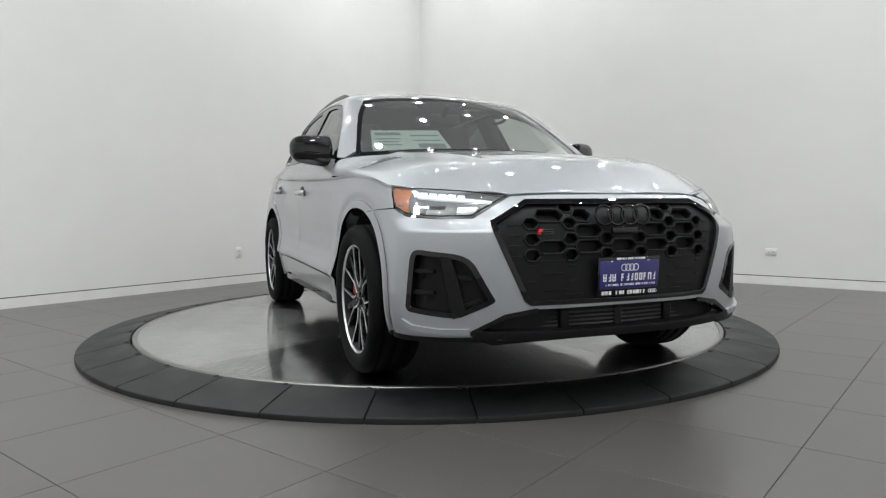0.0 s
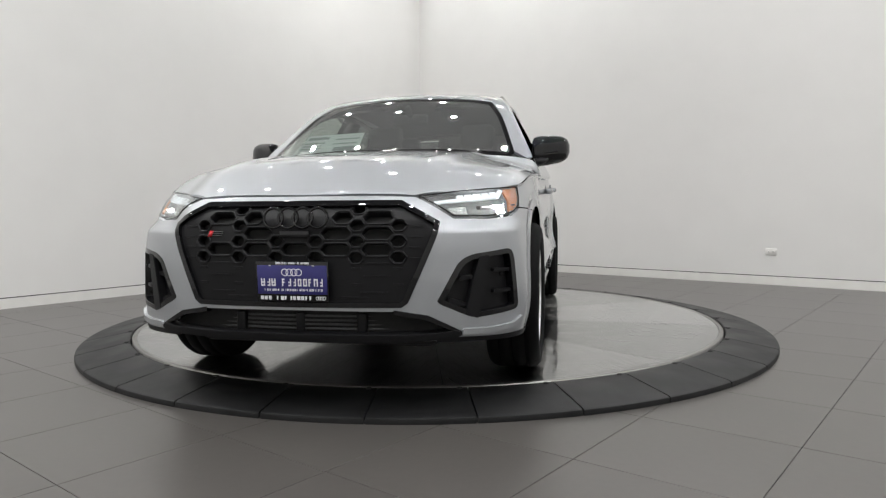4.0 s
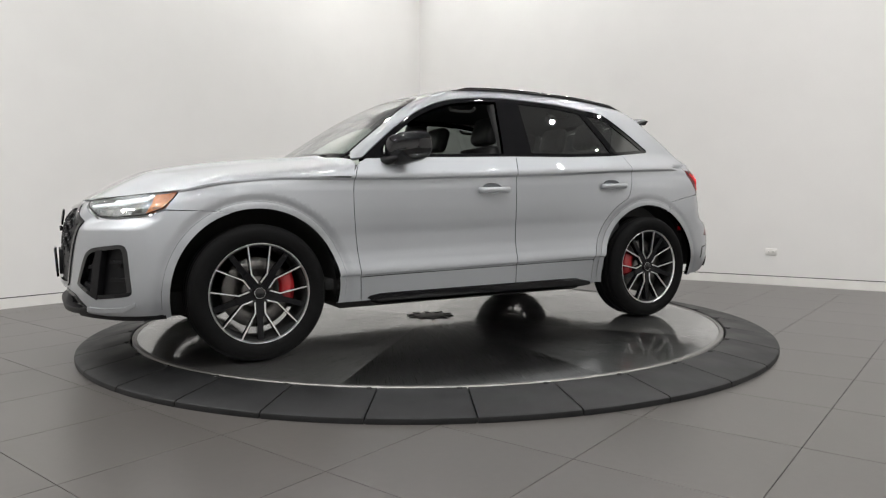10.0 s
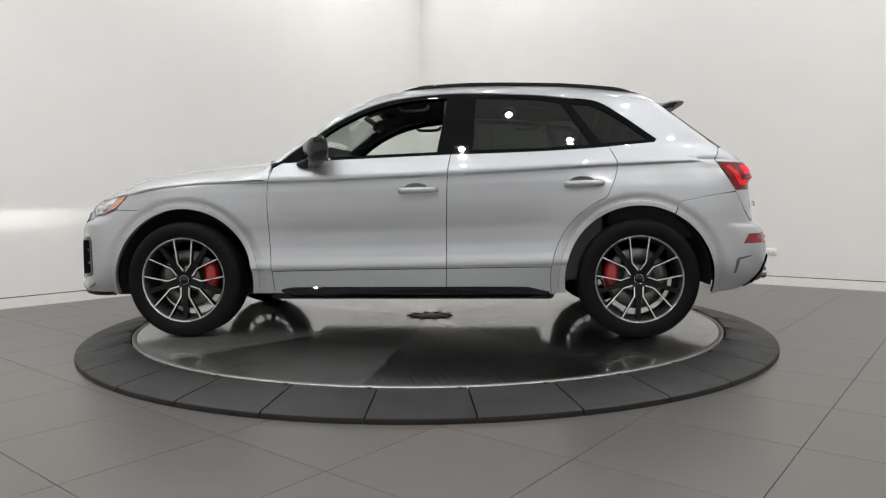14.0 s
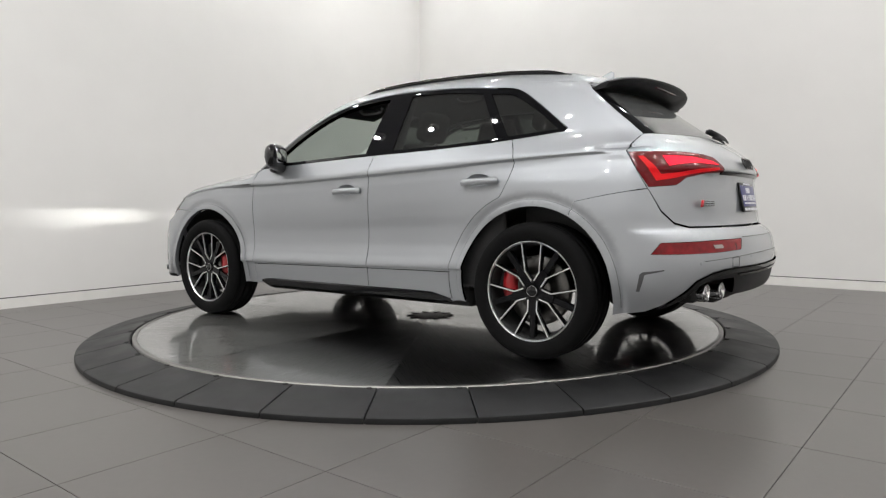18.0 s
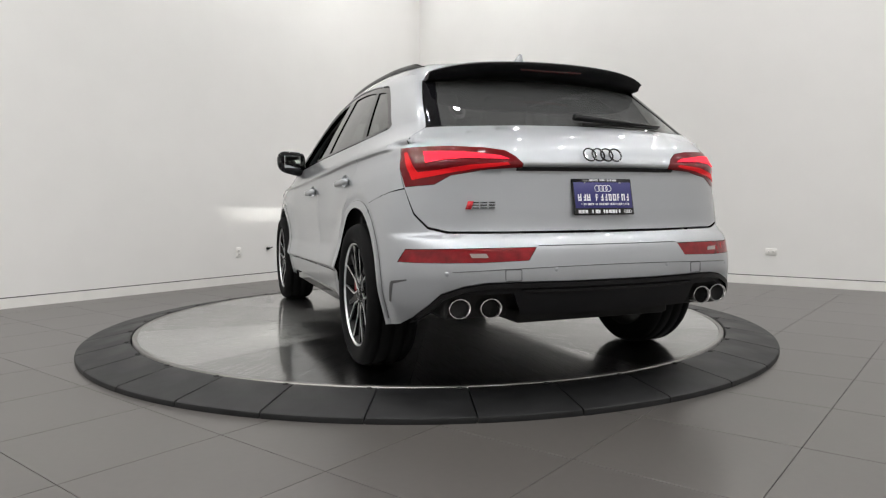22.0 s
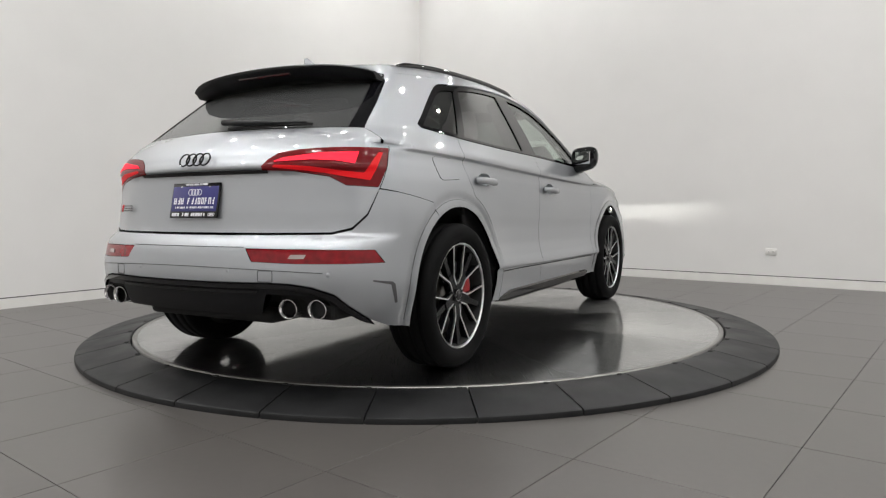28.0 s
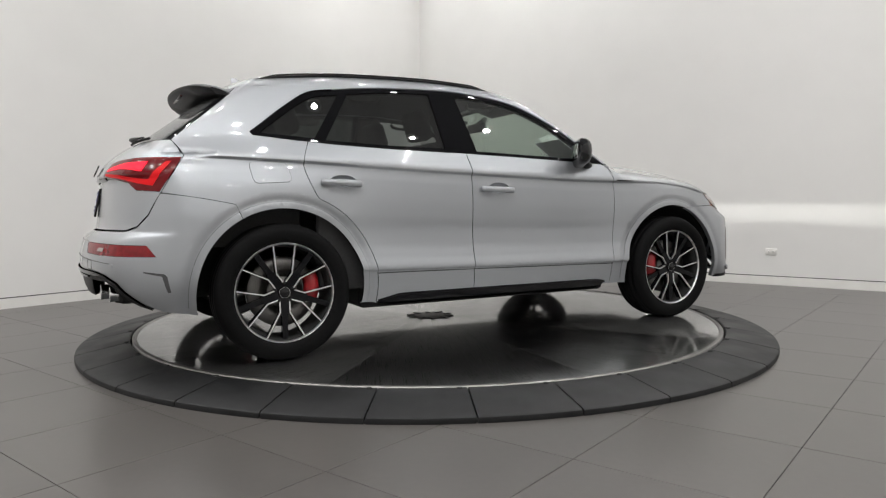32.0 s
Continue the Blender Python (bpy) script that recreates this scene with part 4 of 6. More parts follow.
arch_rear = [tuple(q) for q in skin("side", arc(AXLE_R, AXLE_Z, ARCH, 118, 192, 14))]
rb_half = [(0.2, 0.692), (0.4, 0.693), (-2.19, 0.725, 0.695), (-2.15, 0.805, 0.714), (-2.085, 0.84, 0.773)] + [tuple(q) for q in skin("side", [(-1.993, 0.885), (-1.90, 0.8735), (-1.80, 0.858), (-1.645, 0.828)])] + arch_rear + [(-1.845, 0.87, 0.275), (-2.0, 0.86, 0.300), (-2.10, 0.846, 0.338), (-2.175, 0.79, 0.402), (-2.21, 0.748, 0.448), (-2.255, 0.66, 0.480), (0.57, 0.493), (0.47, 0.496), (0.2, 0.494)]
rb_poly = [(0.0, 0.692)] + rb_half + [(0.0, 0.494)] + flipped(rb_half)[::-1]
refl_poly = [(0.355, 0.638), (0.6, 0.636), (-2.075, 0.862, 0.63), (-2.025, 0.878, 0.573), (0.6, 0.575), (0.395, 0.582)]
rear_bumper = panel("rear_bumper", "tail", rb_poly, PAINT, car, step=0.026, thick=0.03, holes=[refl_poly, flipped(refl_poly)], folds=folds_on("tail", [[p for p in l if p[0] < -1.55] for l in LIP_R]))
for s in (False, True):
    r = panel("reflector", "tail", refl_poly, RED_LENS, rear_bumper, gap=0.002, thick=0.02, off=-0.002, mirror=s, step=0.02, label="red bumper reflector with a faint added glow")
    panel("backup_lamp", "tail", [(0.565, 0.615), (0.635, 0.615), (0.625, 0.594), (0.555, 0.594)], REFLECTOR_CLEAR, r, gap=0.002, thick=0.006, off=0.002, mirror=s, step=0.015)
diff_half = [(0.2, 0.492), (0.47, 0.494), (0.57, 0.491), (-2.253, 0.66, 0.478), (-2.208, 0.748, 0.446), (-2.173, 0.79, 0.400), (-2.10, 0.846, 0.334), (-2.06, 0.85, 0.305), (-2.122, 0.82, 0.325), (-2.162, 0.788, 0.356), (-2.205, 0.733, 0.402), (0.68, 0.44), (0.46, 0.445), (0.42, 0.352), (0.2, 0.350)]
diff_poly = [(0.0, 0.492)] + diff_half + [(0.0, 0.350)] + flipped(diff_half)[::-1]
diffuser = panel("diffuser", "tail", diff_poly, BLACK_PLASTIC, car, step=0.026, thick=0.06, off=-0.004, label="black rear diffuser")

# rear glass
rg_half = [(0.25, 1.176), (0.45, 1.171), (0.645, 1.166), (0.605, 1.30), (0.555, 1.42), (0.3, 1.44)]
rg_poly = [(0.0, 1.178)] + rg_half + [(0.0, 1.443)] + flipped(rg_half)[::-1]
gl = panel("rear_glass", "back", rg_poly, REAR_GLASS, car, gap=0.002, thick=0.004, off=-0.003, label="dark tinted rear window")
rim_yz = [(float(q[1]), float(q[2])) for q in skin("side", [gate_corner, (-1.75, 1.305), (-1.61, 1.425), (-1.565, 1.468)])]
for s in (False, True):
    panel("pillar_trim", "back", [(0.645, 1.164)] + rim_yz + [(0.53, 1.475), (0.555, 1.42), (0.605, 1.30)], GLOSS_BLACK, car, gap=0.002, thick=0.02, off=0.0, mirror=s, step=0.02, label="gloss black pillar trim")

# roof rails
def top_z(x, y):
    """Height of the roof's skin over a place."""
    lo, hi = 1.2, 1.8
    for _ in range(30):
        mid = (lo + hi) / 2
        lo, hi = (mid, hi) if field(np.array([[x, y, mid]]))[0] > 0 else (lo, mid)
    return lo


# spoiler over the rear glass
def strake(rows, bm):
    """Closes rows of points, each a ring, to a solid."""
    rows = [[bm.verts.new(p) for p in row] for row in rows]
    for a, b in zip(rows[:-1], rows[1:]):
        for i in range(len(a)):
            bm.faces.new((a[i], a[(i + 1) % len(a)], b[(i + 1) % len(a)], b[i]))
    bm.faces.new(rows[0])
    bm.faces.new(list(reversed(rows[-1])))
    bmesh.ops.recalc_face_normals(bm, faces=bm.faces)


def spoiler():
    dark, silver = [], []
    for y in np.linspace(-0.605, 0.605, 37):
        a = abs(y) / 0.615
        z0 = top_z(-1.60, y)
        back = -1.84 + 0.24 * y * y + 0.05 * a ** 6
        zb = 1.508 - 0.070 * y * y - 0.024 * a ** 6
        zm = 0.5 * (z0 + zb) + 0.008
        xm = 0.5 * (back - 1.60)
        drop = 0.012 * float(sstep(0.33, 0.42, abs(y)))
        xg = 0.27 * y * y
        deep = 0.048 * (1 - 0.5 * a ** 4)
        dark.append([(-1.60, y, z0 - 0.008), (xm, y, zm - 0.006), (back + 0.014, y, zb - 0.002), (back, y, zb - 0.008), (back + 0.003, y, zb - deep * 0.38), (back + 0.02, y, zb - deep * 0.55 - drop * 0.5), (-1.775 + xg, y, zb - deep - drop), (-1.70 + xg, y, zb - deep * 1.2 - drop), (-1.60, y, z0 - 0.05)])
        if abs(y) < 0.575:
            silver.append([(-1.585, y, top_z(-1.585, y) + 0.001), (-1.63, y, z0 + 0.25 * (zb - z0) + 0.003), (xm, y, zm + 0.001), (back + 0.03, y, zb + 0.003), (back + 0.03, y, zb - 0.004), (xm, y, zm - 0.008), (-1.60, y, z0 - 0.012)])
    bm = bmesh.new()
    strake(dark, bm)
    sp = sharp(part("spoiler", bm, BLACK_PLASTIC, car, "black roof spoiler with a silver top"), 40)
    bm = bmesh.new()
    strake(silver, bm)
    sharp(part("spoiler_top", bm, PAINT, sp), 40)
    bm = bmesh.new()
    box(bm, -1.803, -1.785, -0.17, 0.17, 1.466, 1.478, 0.003)
    part("brake_light", bm, RED_OFF, sp, "dark red third brake light")


spoiler()

for s in (-1, 1):
    bm = bmesh.new()
    pts, fat = [], []
    for i in range(40):
        t = i / 39
        x, y = 0.05 - 1.51 * t, 0.578 - 0.03 * t * t
        end = float(sstep(0, 0.09, t)) * float(1 - sstep(0.91, 1.0, t))
        pts.append((x, s * y, top_z(x, y) + 0.012 * end - 0.004))
        fat.append(0.005 + 0.0075 * end)
    tube(bm, pts, fat, 10, flat=1.1)
    rail = part("roof_rail", bm, GLOSS_BLACK, car, "black roof rail")
    bm = bmesh.new()
    rows = [[bm.verts.new((x, y + s * d, z + h)) for d, h in ((-0.006, -0.02), (-0.006, 0.0), (0.006, 0.0), (0.006, -0.02))] for x, y, z in pts[1:-1]]
    for a, b in zip(rows[:-1], rows[1:]):
        for j in range(4):
            bm.faces.new((a[j], a[(j + 1) % 4], b[(j + 1) % 4], b[j]))
    bmesh.ops.recalc_face_normals(bm, faces=bm.faces)
    part("rail_web", bm, BLACK_PLASTIC, rail, smooth=False)

# antenna fin
bm = bmesh.new()
prism(bm, [(-1.32, 1.545), (-1.37, 1.585), (-1.46, 1.627), (-1.475, 1.62), (-1.48, 1.54)], -0.012, 0.012, lambda u, v, h: Vector((u, h * (1 if v < 1.6 else 0.4), v)))
part("antenna_fin", bm, PAINT, car)


# mirrors
def mirror(s):
    bm = bmesh.new()
    n, k = 20, 14
    rows = []
    for i in range(n + 1):
        t = i / n
        y = 0.835 + 0.225 * t
        w = (1 - (2 * abs(t - 0.45)) ** 4 * 0.55) ** 0.5
        hz, hx = 0.098 * w * (1 - 0.18 * t), 0.080 * w
        cx, cz = 0.59 - 0.115 * t, 1.138 + 0.025 * t
        if i in (0, n):
            hz, hx = hz * 0.75, hx * 0.7
        ring = []
        for j in range(k):
            a = 2 * math.pi * j / k
            c, q = math.cos(a), math.sin(a)
            e = 0.75
            px = hx * math.copysign(abs(c) ** e, c)
            px = px if px > 0 else px * 0.6
            ring.append(bm.verts.new((cx + px, s * y, cz + hz * math.copysign(abs(q) ** 0.8, q))))
        rows.append(ring)
    for a, b in zip(rows[:-1], rows[1:]):
        for j in range(k):
            bm.faces.new((a[j], a[(j + 1) % k], b[(j + 1) % k], b[j]))
    bm.faces.new(rows[0]), bm.faces.new(list(reversed(rows[-1])))
    bmesh.ops.recalc_face_normals(bm, faces=bm.faces)
    e = part("door_mirror", bm, GLOSS_BLACK, car, "gloss black door mirror")
    bm = bmesh.new()
    box(bm, -0.005, 0.005, -0.072, 0.072, -0.046, 0.046, 0.004, Matrix.Translation((0.490, 0.945 * s, 1.157)) @ Matrix.Rotation(radians(26 * s), 4, "Z"))
    part("mirror_glass", bm, CHROME, e)
    bm = bmesh.new()
    tube(bm, [(0.655, 0.835 * s, 1.075), (0.64, 0.875 * s, 1.075), (0.60, 0.90 * s, 1.09), (0.57, 0.915 * s, 1.12)], [0.045, 0.04, 0.035, 0.03], 12, flat=0.6)
    part("mirror_arm", bm, BLACK_PLASTIC, e)
    bm = bmesh.new()
    tube(bm, [(0.645, 0.845 * s, 1.122), (0.622, 0.91 * s, 1.130), (0.588, 0.98 * s, 1.14), (0.53, 1.045 * s, 1.148)], 0.008, 6)
    part("mirror_signal", bm, BLACK_PLASTIC, e)


mirror(1), mirror(-1)


# door handles
def handle(x, z, s, door):
    y = float(skin("side", [(x, z)])[0][1])
    bm = bmesh.new()
    pts = [(x + 0.108, y + 0.006, z), (x + 0.085, y + 0.030, z), (x, y + 0.036, z + 0.003), (x - 0.085, y + 0.030, z + 0.005), (x - 0.112, y + 0.006, z + 0.006)]
    tube(bm, [(a, b * s, c) for a, b, c in spline(pts, 5)], 0.0145, 10, flat=1.3)
    h = part("door_handle", bm, PAINT, door)
    bm = bmesh.new()
    rows = []
    for i in range(9):
        r = i / 8
        rows.append([bm.verts.new((x + 0.01 + 0.075 * r * math.cos(2 * math.pi * j / 24), s * (y - 0.001 - 0.034 * (1 - r ** 3)), z + 0.012 + 0.034 * r * math.sin(2 * math.pi * j / 24))) for j in range(24)])
    for a, b in zip(rows[:-1], rows[1:]):
        for j in range(24):
            bm.faces.new((a[j], a[(j + 1) % 24], b[(j + 1) % 24], b[j]) if s < 0 else (b[j], b[(j + 1) % 24], a[(j + 1) % 24], a[j]))
    bmesh.ops.remove_doubles(bm, verts=bm.verts, dist=1e-5)
    part("handle_cup", bm, PAINT, door)


for k, s in enumerate((1, -1)):
    handle(-0.07, 0.907, s, front_doors[k])
    handle(-1.075, 0.939, s, rear_doors[k])


# ---------- wheels ----------
def wheel(name, x, s, front):
    """An alloy wheel with tyre and brake; its outer face looks to s * y."""
    e = empty(name, parent=car)
    e.matrix_basis = Matrix.Translation((x, s * 0.808, AXLE_Z)) @ (Matrix.Identity(4) if s > 0 else Matrix.Rotation(math.pi, 4, "Z"))
    R = AXLE_Z
    bm = bmesh.new()
    prof = [(0.262, 0.104), (0.268, 0.112), (0.285, 0.121), (0.31, 0.126), (0.335, 0.122), (0.348, 0.112), (0.355, 0.10)]
    for gy in (0.062, 0.0, -0.062):
        prof += [(R - 0.001, gy + 0.025), (R, gy + 0.006), (R - 0.008, gy + 0.004), (R - 0.008, gy - 0.004), (R, gy - 0.006)]
    prof += [(0.355, -0.10), (0.335, -0.122), (0.30, -0.126), (0.262, -0.108)]
    lathe(bm, prof, 72)
    bmesh.ops.recalc_face_normals(bm, faces=bm.faces)
    part("tyre", bm, RUBBER, e, "black low-profile tyre")
    bm = bmesh.new()
    lathe(bm, [(0.2645, 0.098), (0.2645, 0.107), (0.2630, 0.109), (0.2612, 0.1085), (0.2604, 0.104), (0.2535, 0.098)], 72, closed=True)
    bmesh.ops.recalc_face_normals(bm, faces=bm.faces)
    part("rim_lip", bm, MACHINED, e, "bright machined rim edge")
    bm = bmesh.new()
    lathe(bm, [(0.2535, 0.10), (0.246, 0.085), (0.238, 0.03), (0.236, -0.06), (0.25, -0.1), (0.262, -0.108)], 64)
    part("barrel", bm, MATT_BLACK, e)
    L = 0.2545

    def at(u, v, h, a):
        """u across the spoke, v outwards, in rim radii; a: the spoke's angle."""
        c, q = math.cos(a), math.sin(a)
        X, Z = (v * q + u * c) * L, (v * -c + u * q) * L
        return Vector((X, h, Z))

    def turn(p, da):
        c, q = math.cos(da), math.sin(da)
        return (p[0] * c - p[1] * q, p[0] * q + p[1] * c)

    def dome(r):
        return 0.098 - 0.018 * max(0.0, 1 - r * 1.1)
    g = radians(36)
    # the silver line beside the next gap, seen from the gap's own axis
    for k in range(5):
        a = 2 * math.pi * k / 5
        bm = bmesh.new()
        fold = []
        for side in (-1, 1):
            line = [turn(p, -side * g) for p in ((0.0, 0.20), (-side * 0.150, 0.40), (-side * 0.215, 0.985))]
            inner = [turn(p, -side * g) for p in ((-side * 0.0, 0.245), (-side * 0.185, 0.412), (-side * 0.262, 0.985))]
            fold.append((line, inner))
        for line, inner in fold:
            quads = [(line[1], line[2], inner[2], inner[1])]
            for q in quads:
                prism(bm, q, 0.0, 1.0, lambda u, v, h: at(u, v, dome(math.hypot(u, v)) - 0.001 if h > 0.5 else 0.06, a))
        core = [fold[0][0][0], fold[0][0][1], turn((0.185, 0.42), g), (-0.06, 0.50), (0.06, 0.50), turn((-0.185, 0.42), -g), fold[1][0][1], fold[1][0][0], (0.0, 0.0)]
        prism(bm, core, 0.0, 1.0, lambda u, v, h: at(u, v, dome(math.hypot(u, v)) - 0.001 if h > 0.5 else 0.05, a))
        prism(bm, [(-0.062, 0.42), (0.062, 0.42), (0.055, 0.985), (-0.055, 0.985)], 0.0, 1.0, lambda u, v, h: at(u, v, dome(math.hypot(u, v)) - 0.006 if h > 0.5 else 0.055, a))
        bmesh.ops.recalc_face_normals(bm, faces=bm.faces)
        spoke = part("spoke", bm, RIM_BLACK, e, smooth=False)
        for line, inner in fold:
            bm = bmesh.new()
            w = 0.026
            for p, q in ((line[0], line[1]), (line[1], line[2])):
                d = Vector((q[0] - p[0], q[1] - p[1]))
                nrm = Vector((-d.y, d.x)).normalized()
                c = Vector((0, 0.6)) - Vector(p)
                if nrm.dot(c) < 0:
                    nrm = -nrm
                ex = d.normalized() * 0.008
                quad = [(p[0] - ex.x, p[1] - ex.y), (q[0] + ex.x, q[1] + ex.y), (q[0] + ex.x + nrm.x * w, q[1] + ex.y + nrm.y * w), (p[0] - ex.x + nrm.x * w, p[1] - ex.y + nrm.y * w)]
                prism(bm, quad, 0.0, 1.0, lambda u, v, h: at(u, v, dome(math.hypot(u, v)) + (0.0022 if h > 0.5 else -0.01), a))
            bmesh.ops.recalc_face_normals(bm, faces=bm.faces)
            part("machined_edge", bm, MACHINED, spoke, smooth=False)
    bm = bmesh.new()
    lathe(bm, [(0.0001, 0.092), (0.026, 0.092), (0.031, 0.088), (0.033, 0.07)], 28)
    part("wheel_cap", bm, GLOSS_BLACK, e)
    bm = bmesh.new()
    lathe(bm, [(0.027, 0.0925), (0.0285, 0.0935), (0.0305, 0.0925)], 28, closed=True)
    part("cap_ring", bm, CHROME, e)
    for k in range(5):
        a = 2 * math.pi * (k + 0.5) / 5
        bm = bmesh.new()
        lathe(bm, [(0.0001, 0.087), (0.008, 0.087), (0.010, 0.084), (0.010, 0.07)], 8, Matrix.Translation((0.052 * math.sin(a), 0, -0.052 * math.cos(a))))
        part("wheel_bolt", bm, MATT_BLACK, e)
    bm = bmesh.new()
    lathe(bm, [(0.085, 0.03), (0.185, 0.03), (0.187, 0.026), (0.187, -0.004), (0.185, -0.008), (0.085, -0.008)], 48, closed=True)
    lathe(bm, [(0.0001, 0.045), (0.08, 0.045), (0.085, 0.03)], 32)
    bmesh.ops.recalc_face_normals(bm, faces=bm.faces)
    part("brake_disc", bm, STEEL, e)
    # caliper behind the spokes, towards the middle of the car
    ca = -1 if front else 1
    ca = ca * s
    bm = bmesh.new()
    n = 10
    rows = []
    for i in range(n + 1):
        b = radians(-27 + 54 * i / n)
        fat = 0.5 + 0.5 * math.sin(math.pi * (0.12 + 0.76 * i / n))
        row = []
        for r, h in ((0.118, 0.035), (0.128, 0.052 + 0.012 * fat), (0.165, 0.056 + 0.016 * fat), (0.195, 0.046 + 0.012 * fat), (0.202, 0.02), (0.202, -0.03), (0.12, -0.03)):
            row.append(bm.verts.new((ca * r * math.cos(b), h, r * math.sin(b) + 0.02)))
        rows.append(row)
    for p, q in zip(rows[:-1], rows[1:]):
        for i in range(len(p)):
            bm.faces.new((p[i], p[(i + 1) % len(p)], q[(i + 1) % len(p)], q[i]))
    bm.faces.new(rows[0]), bm.faces.new(list(reversed(rows[-1])))
    bmesh.ops.recalc_face_normals(bm, faces=bm.faces)
    part("brake_caliper", bm, RED_CALIPER, e, "red brake caliper")
    return e


wheel("wheel", AXLE_F, 1, True), wheel("wheel", AXLE_F, -1, True), wheel("wheel", AXLE_R, 1, False), wheel("wheel", AXLE_R, -1, False)

# wheel wells and underside
for ax in (AXLE_F, AXLE_R):
    for s in (-1, 1):
        bm = bmesh.new()
        rows = []
        for y in (0.555, 0.56, 0.83):
            r = 0.30 if y == 0.555 else 0.452
            rows.append([bm.verts.new((ax + r * math.cos(radians(-4 + 190 * j / 36)), s * (y - (0.02 if j in (0, 36) else 0)), AXLE_Z + r * math.sin(radians(-4 + 190 * j / 36)))) for j in range(37)])
        for a, b in zip(rows[:-1], rows[1:]):
            for j in range(36):
                bm.faces.new((a[j], a[j + 1], b[j + 1], b[j]))
        bm.faces.new(rows[0])
        part("wheel_well", bm, MATT_BLACK, car)
bm = bmesh.new()
box(bm, -0.92, 0.92, -0.73, 0.73, 0.215, 0.34, 0.03)
box(bm, 0.9, 2.12, -0.55, 0.55, 0.22, 0.62, 0.05)
box(bm, -2.12, -0.9, -0.55, 0.55, 0.34, 0.62, 0.05)
part("underbody", bm, MATT_BLACK, car, smooth=False)
for ax in (AXLE_F, AXLE_R):
    bm = bmesh.new()
    tube(bm, [(ax, -0.75, AXLE_Z), (ax, 0.75, AXLE_Z)], 0.04, 10)
    part("axle", bm, MATT_BLACK, car)
# side steps
for s in (-1, 1):
    bm = bmesh.new()
    rows = []
    for x, dz, w in ((0.80, 0.0, 0.3), (0.72, 0.0, 1.0), (0.3, 0.0, 1.0), (-0.5, 0.0, 1.0), (-0.74, 0.0, 1.0), (-0.87, -0.02, 0.35)):
        y = 0.885
        rows.append([bm.verts.new((x, s * (y + b * w), 0.30 + c * w + dz)) for b, c in ((-0.05, 0.01), (-0.006, 0.026), (0.012, 0.006), (0.010, -0.032), (-0.01, -0.05), (-0.08, -0.055))])
    for a, b in zip(rows[:-1], rows[1:]):
        for i in range(len(a)):
            bm.faces.new((a[i], a[(i + 1) % len(a)], b[(i + 1) % len(a)], b[i]))
    bm.faces.new(rows[0]), bm.faces.new(list(reversed(rows[-1])))
    bmesh.ops.recalc_face_normals(bm, faces=bm.faces)
    sharp(part("side_skirt", bm, GLOSS_BLACK, car, "gloss black side skirt"), 40)



# ---------- grille, badges, plates ----------
def hexagon(cy, cz, w, h, cut):
    return [(cy - w / 2, cz), (cy - w / 2 + cut, cz + h / 2), (cy + w / 2 - cut, cz + h / 2), (cy + w / 2, cz), (cy + w / 2 - cut, cz - h / 2), (cy - w / 2 + cut, cz - h / 2)]


def grille_mesh():
    """Three rows of long cells with small ones between their tips, over a closed lower plate."""
    lim = lambda z: float(np.interp(z, [0.41, 0.425, 0.70, 0.748, 0.834], [0.43, 0.455, 0.567, 0.57, 0.415])) - 0.05
    cells = []
    for i in range(-3, 3):
        for j in range(4):
            cy, cz = 0.167 * (i + 0.5), 0.610 + 0.0645 * j
            if abs(cy) + 0.03 < lim(cz) and (j < 3 or abs(i + 0.5) == 1.5) and (j < 2 or abs(cy) > 0.1):
                cells.append(hexagon(cy, cz, 0.062, 0.042 if j < 3 else 0.030, 0.016))
    for i in range(-2, 3):
        for j in range(3):
            cy, cz = 0.167 * i, 0.642 + 0.0645 * j
            if (i == 0 and j == 1) or (i == -2 and j == 1) or abs(cy) + 0.05 > lim(cz):
                continue
            if j == 2 and i == 0:
                continue
            if j == 2 and abs(i) == 1:
                cells.append(hexagon(cy * 1.13, cz, 0.086, 0.047, 0.020))
            else:
                cells.append(hexagon(cy, cz, 0.124, 0.047, 0.020))
    m = panel("grille_mesh", "nose", [(y * 0.965, 0.62 + (z - 0.62) * 0.94) for y, z in grille_poly], BLACK_PLASTIC, gr, gap=0.0, thick=0.032, off=-0.010, holes=cells, step=0.03, label="black honeycomb grille mesh over a closed lower plate")
    # raised rims of the cells
    for c in cells:
        bm = bmesh.new()
        P = skin("nose", resample(rounded(shrink(flat("nose", c), -0.0035), 0.006, 2), 0.03))
        N = slope(P)
        tube(bm, [tuple(q) for q in P - N * 0.0085], 0.0042, 6, closed=True)
        part("cell_rim", bm, BLACK_PLASTIC, m)
    for cy, cz, w, h in [(0.167 * (i + 0.5), z, 0.042, 0.007) for i in range(-3, 3) for z in (0.568, 0.505)] + [(s * y, z, 0.11, 0.004) for s in (-1, 1) for y, z in ((0.33, 0.588), (0.335, 0.538), (0.32, 0.472), (0.245, 0.452))] + [(s * 0.487, z, 0.052, 0.006) for s in (-1, 1) for z in (0.735, 0.692, 0.650, 0.606)]:
        if abs(cy) < 0.18 and cz < 0.61:
            continue
        panel("mesh_relief", "nose", hexagon(cy, cz, w, h, h * 0.5), BLACK_PLASTIC, m, gap=0.0, thick=0.004, off=-0.006, step=0.03)


grille_mesh()


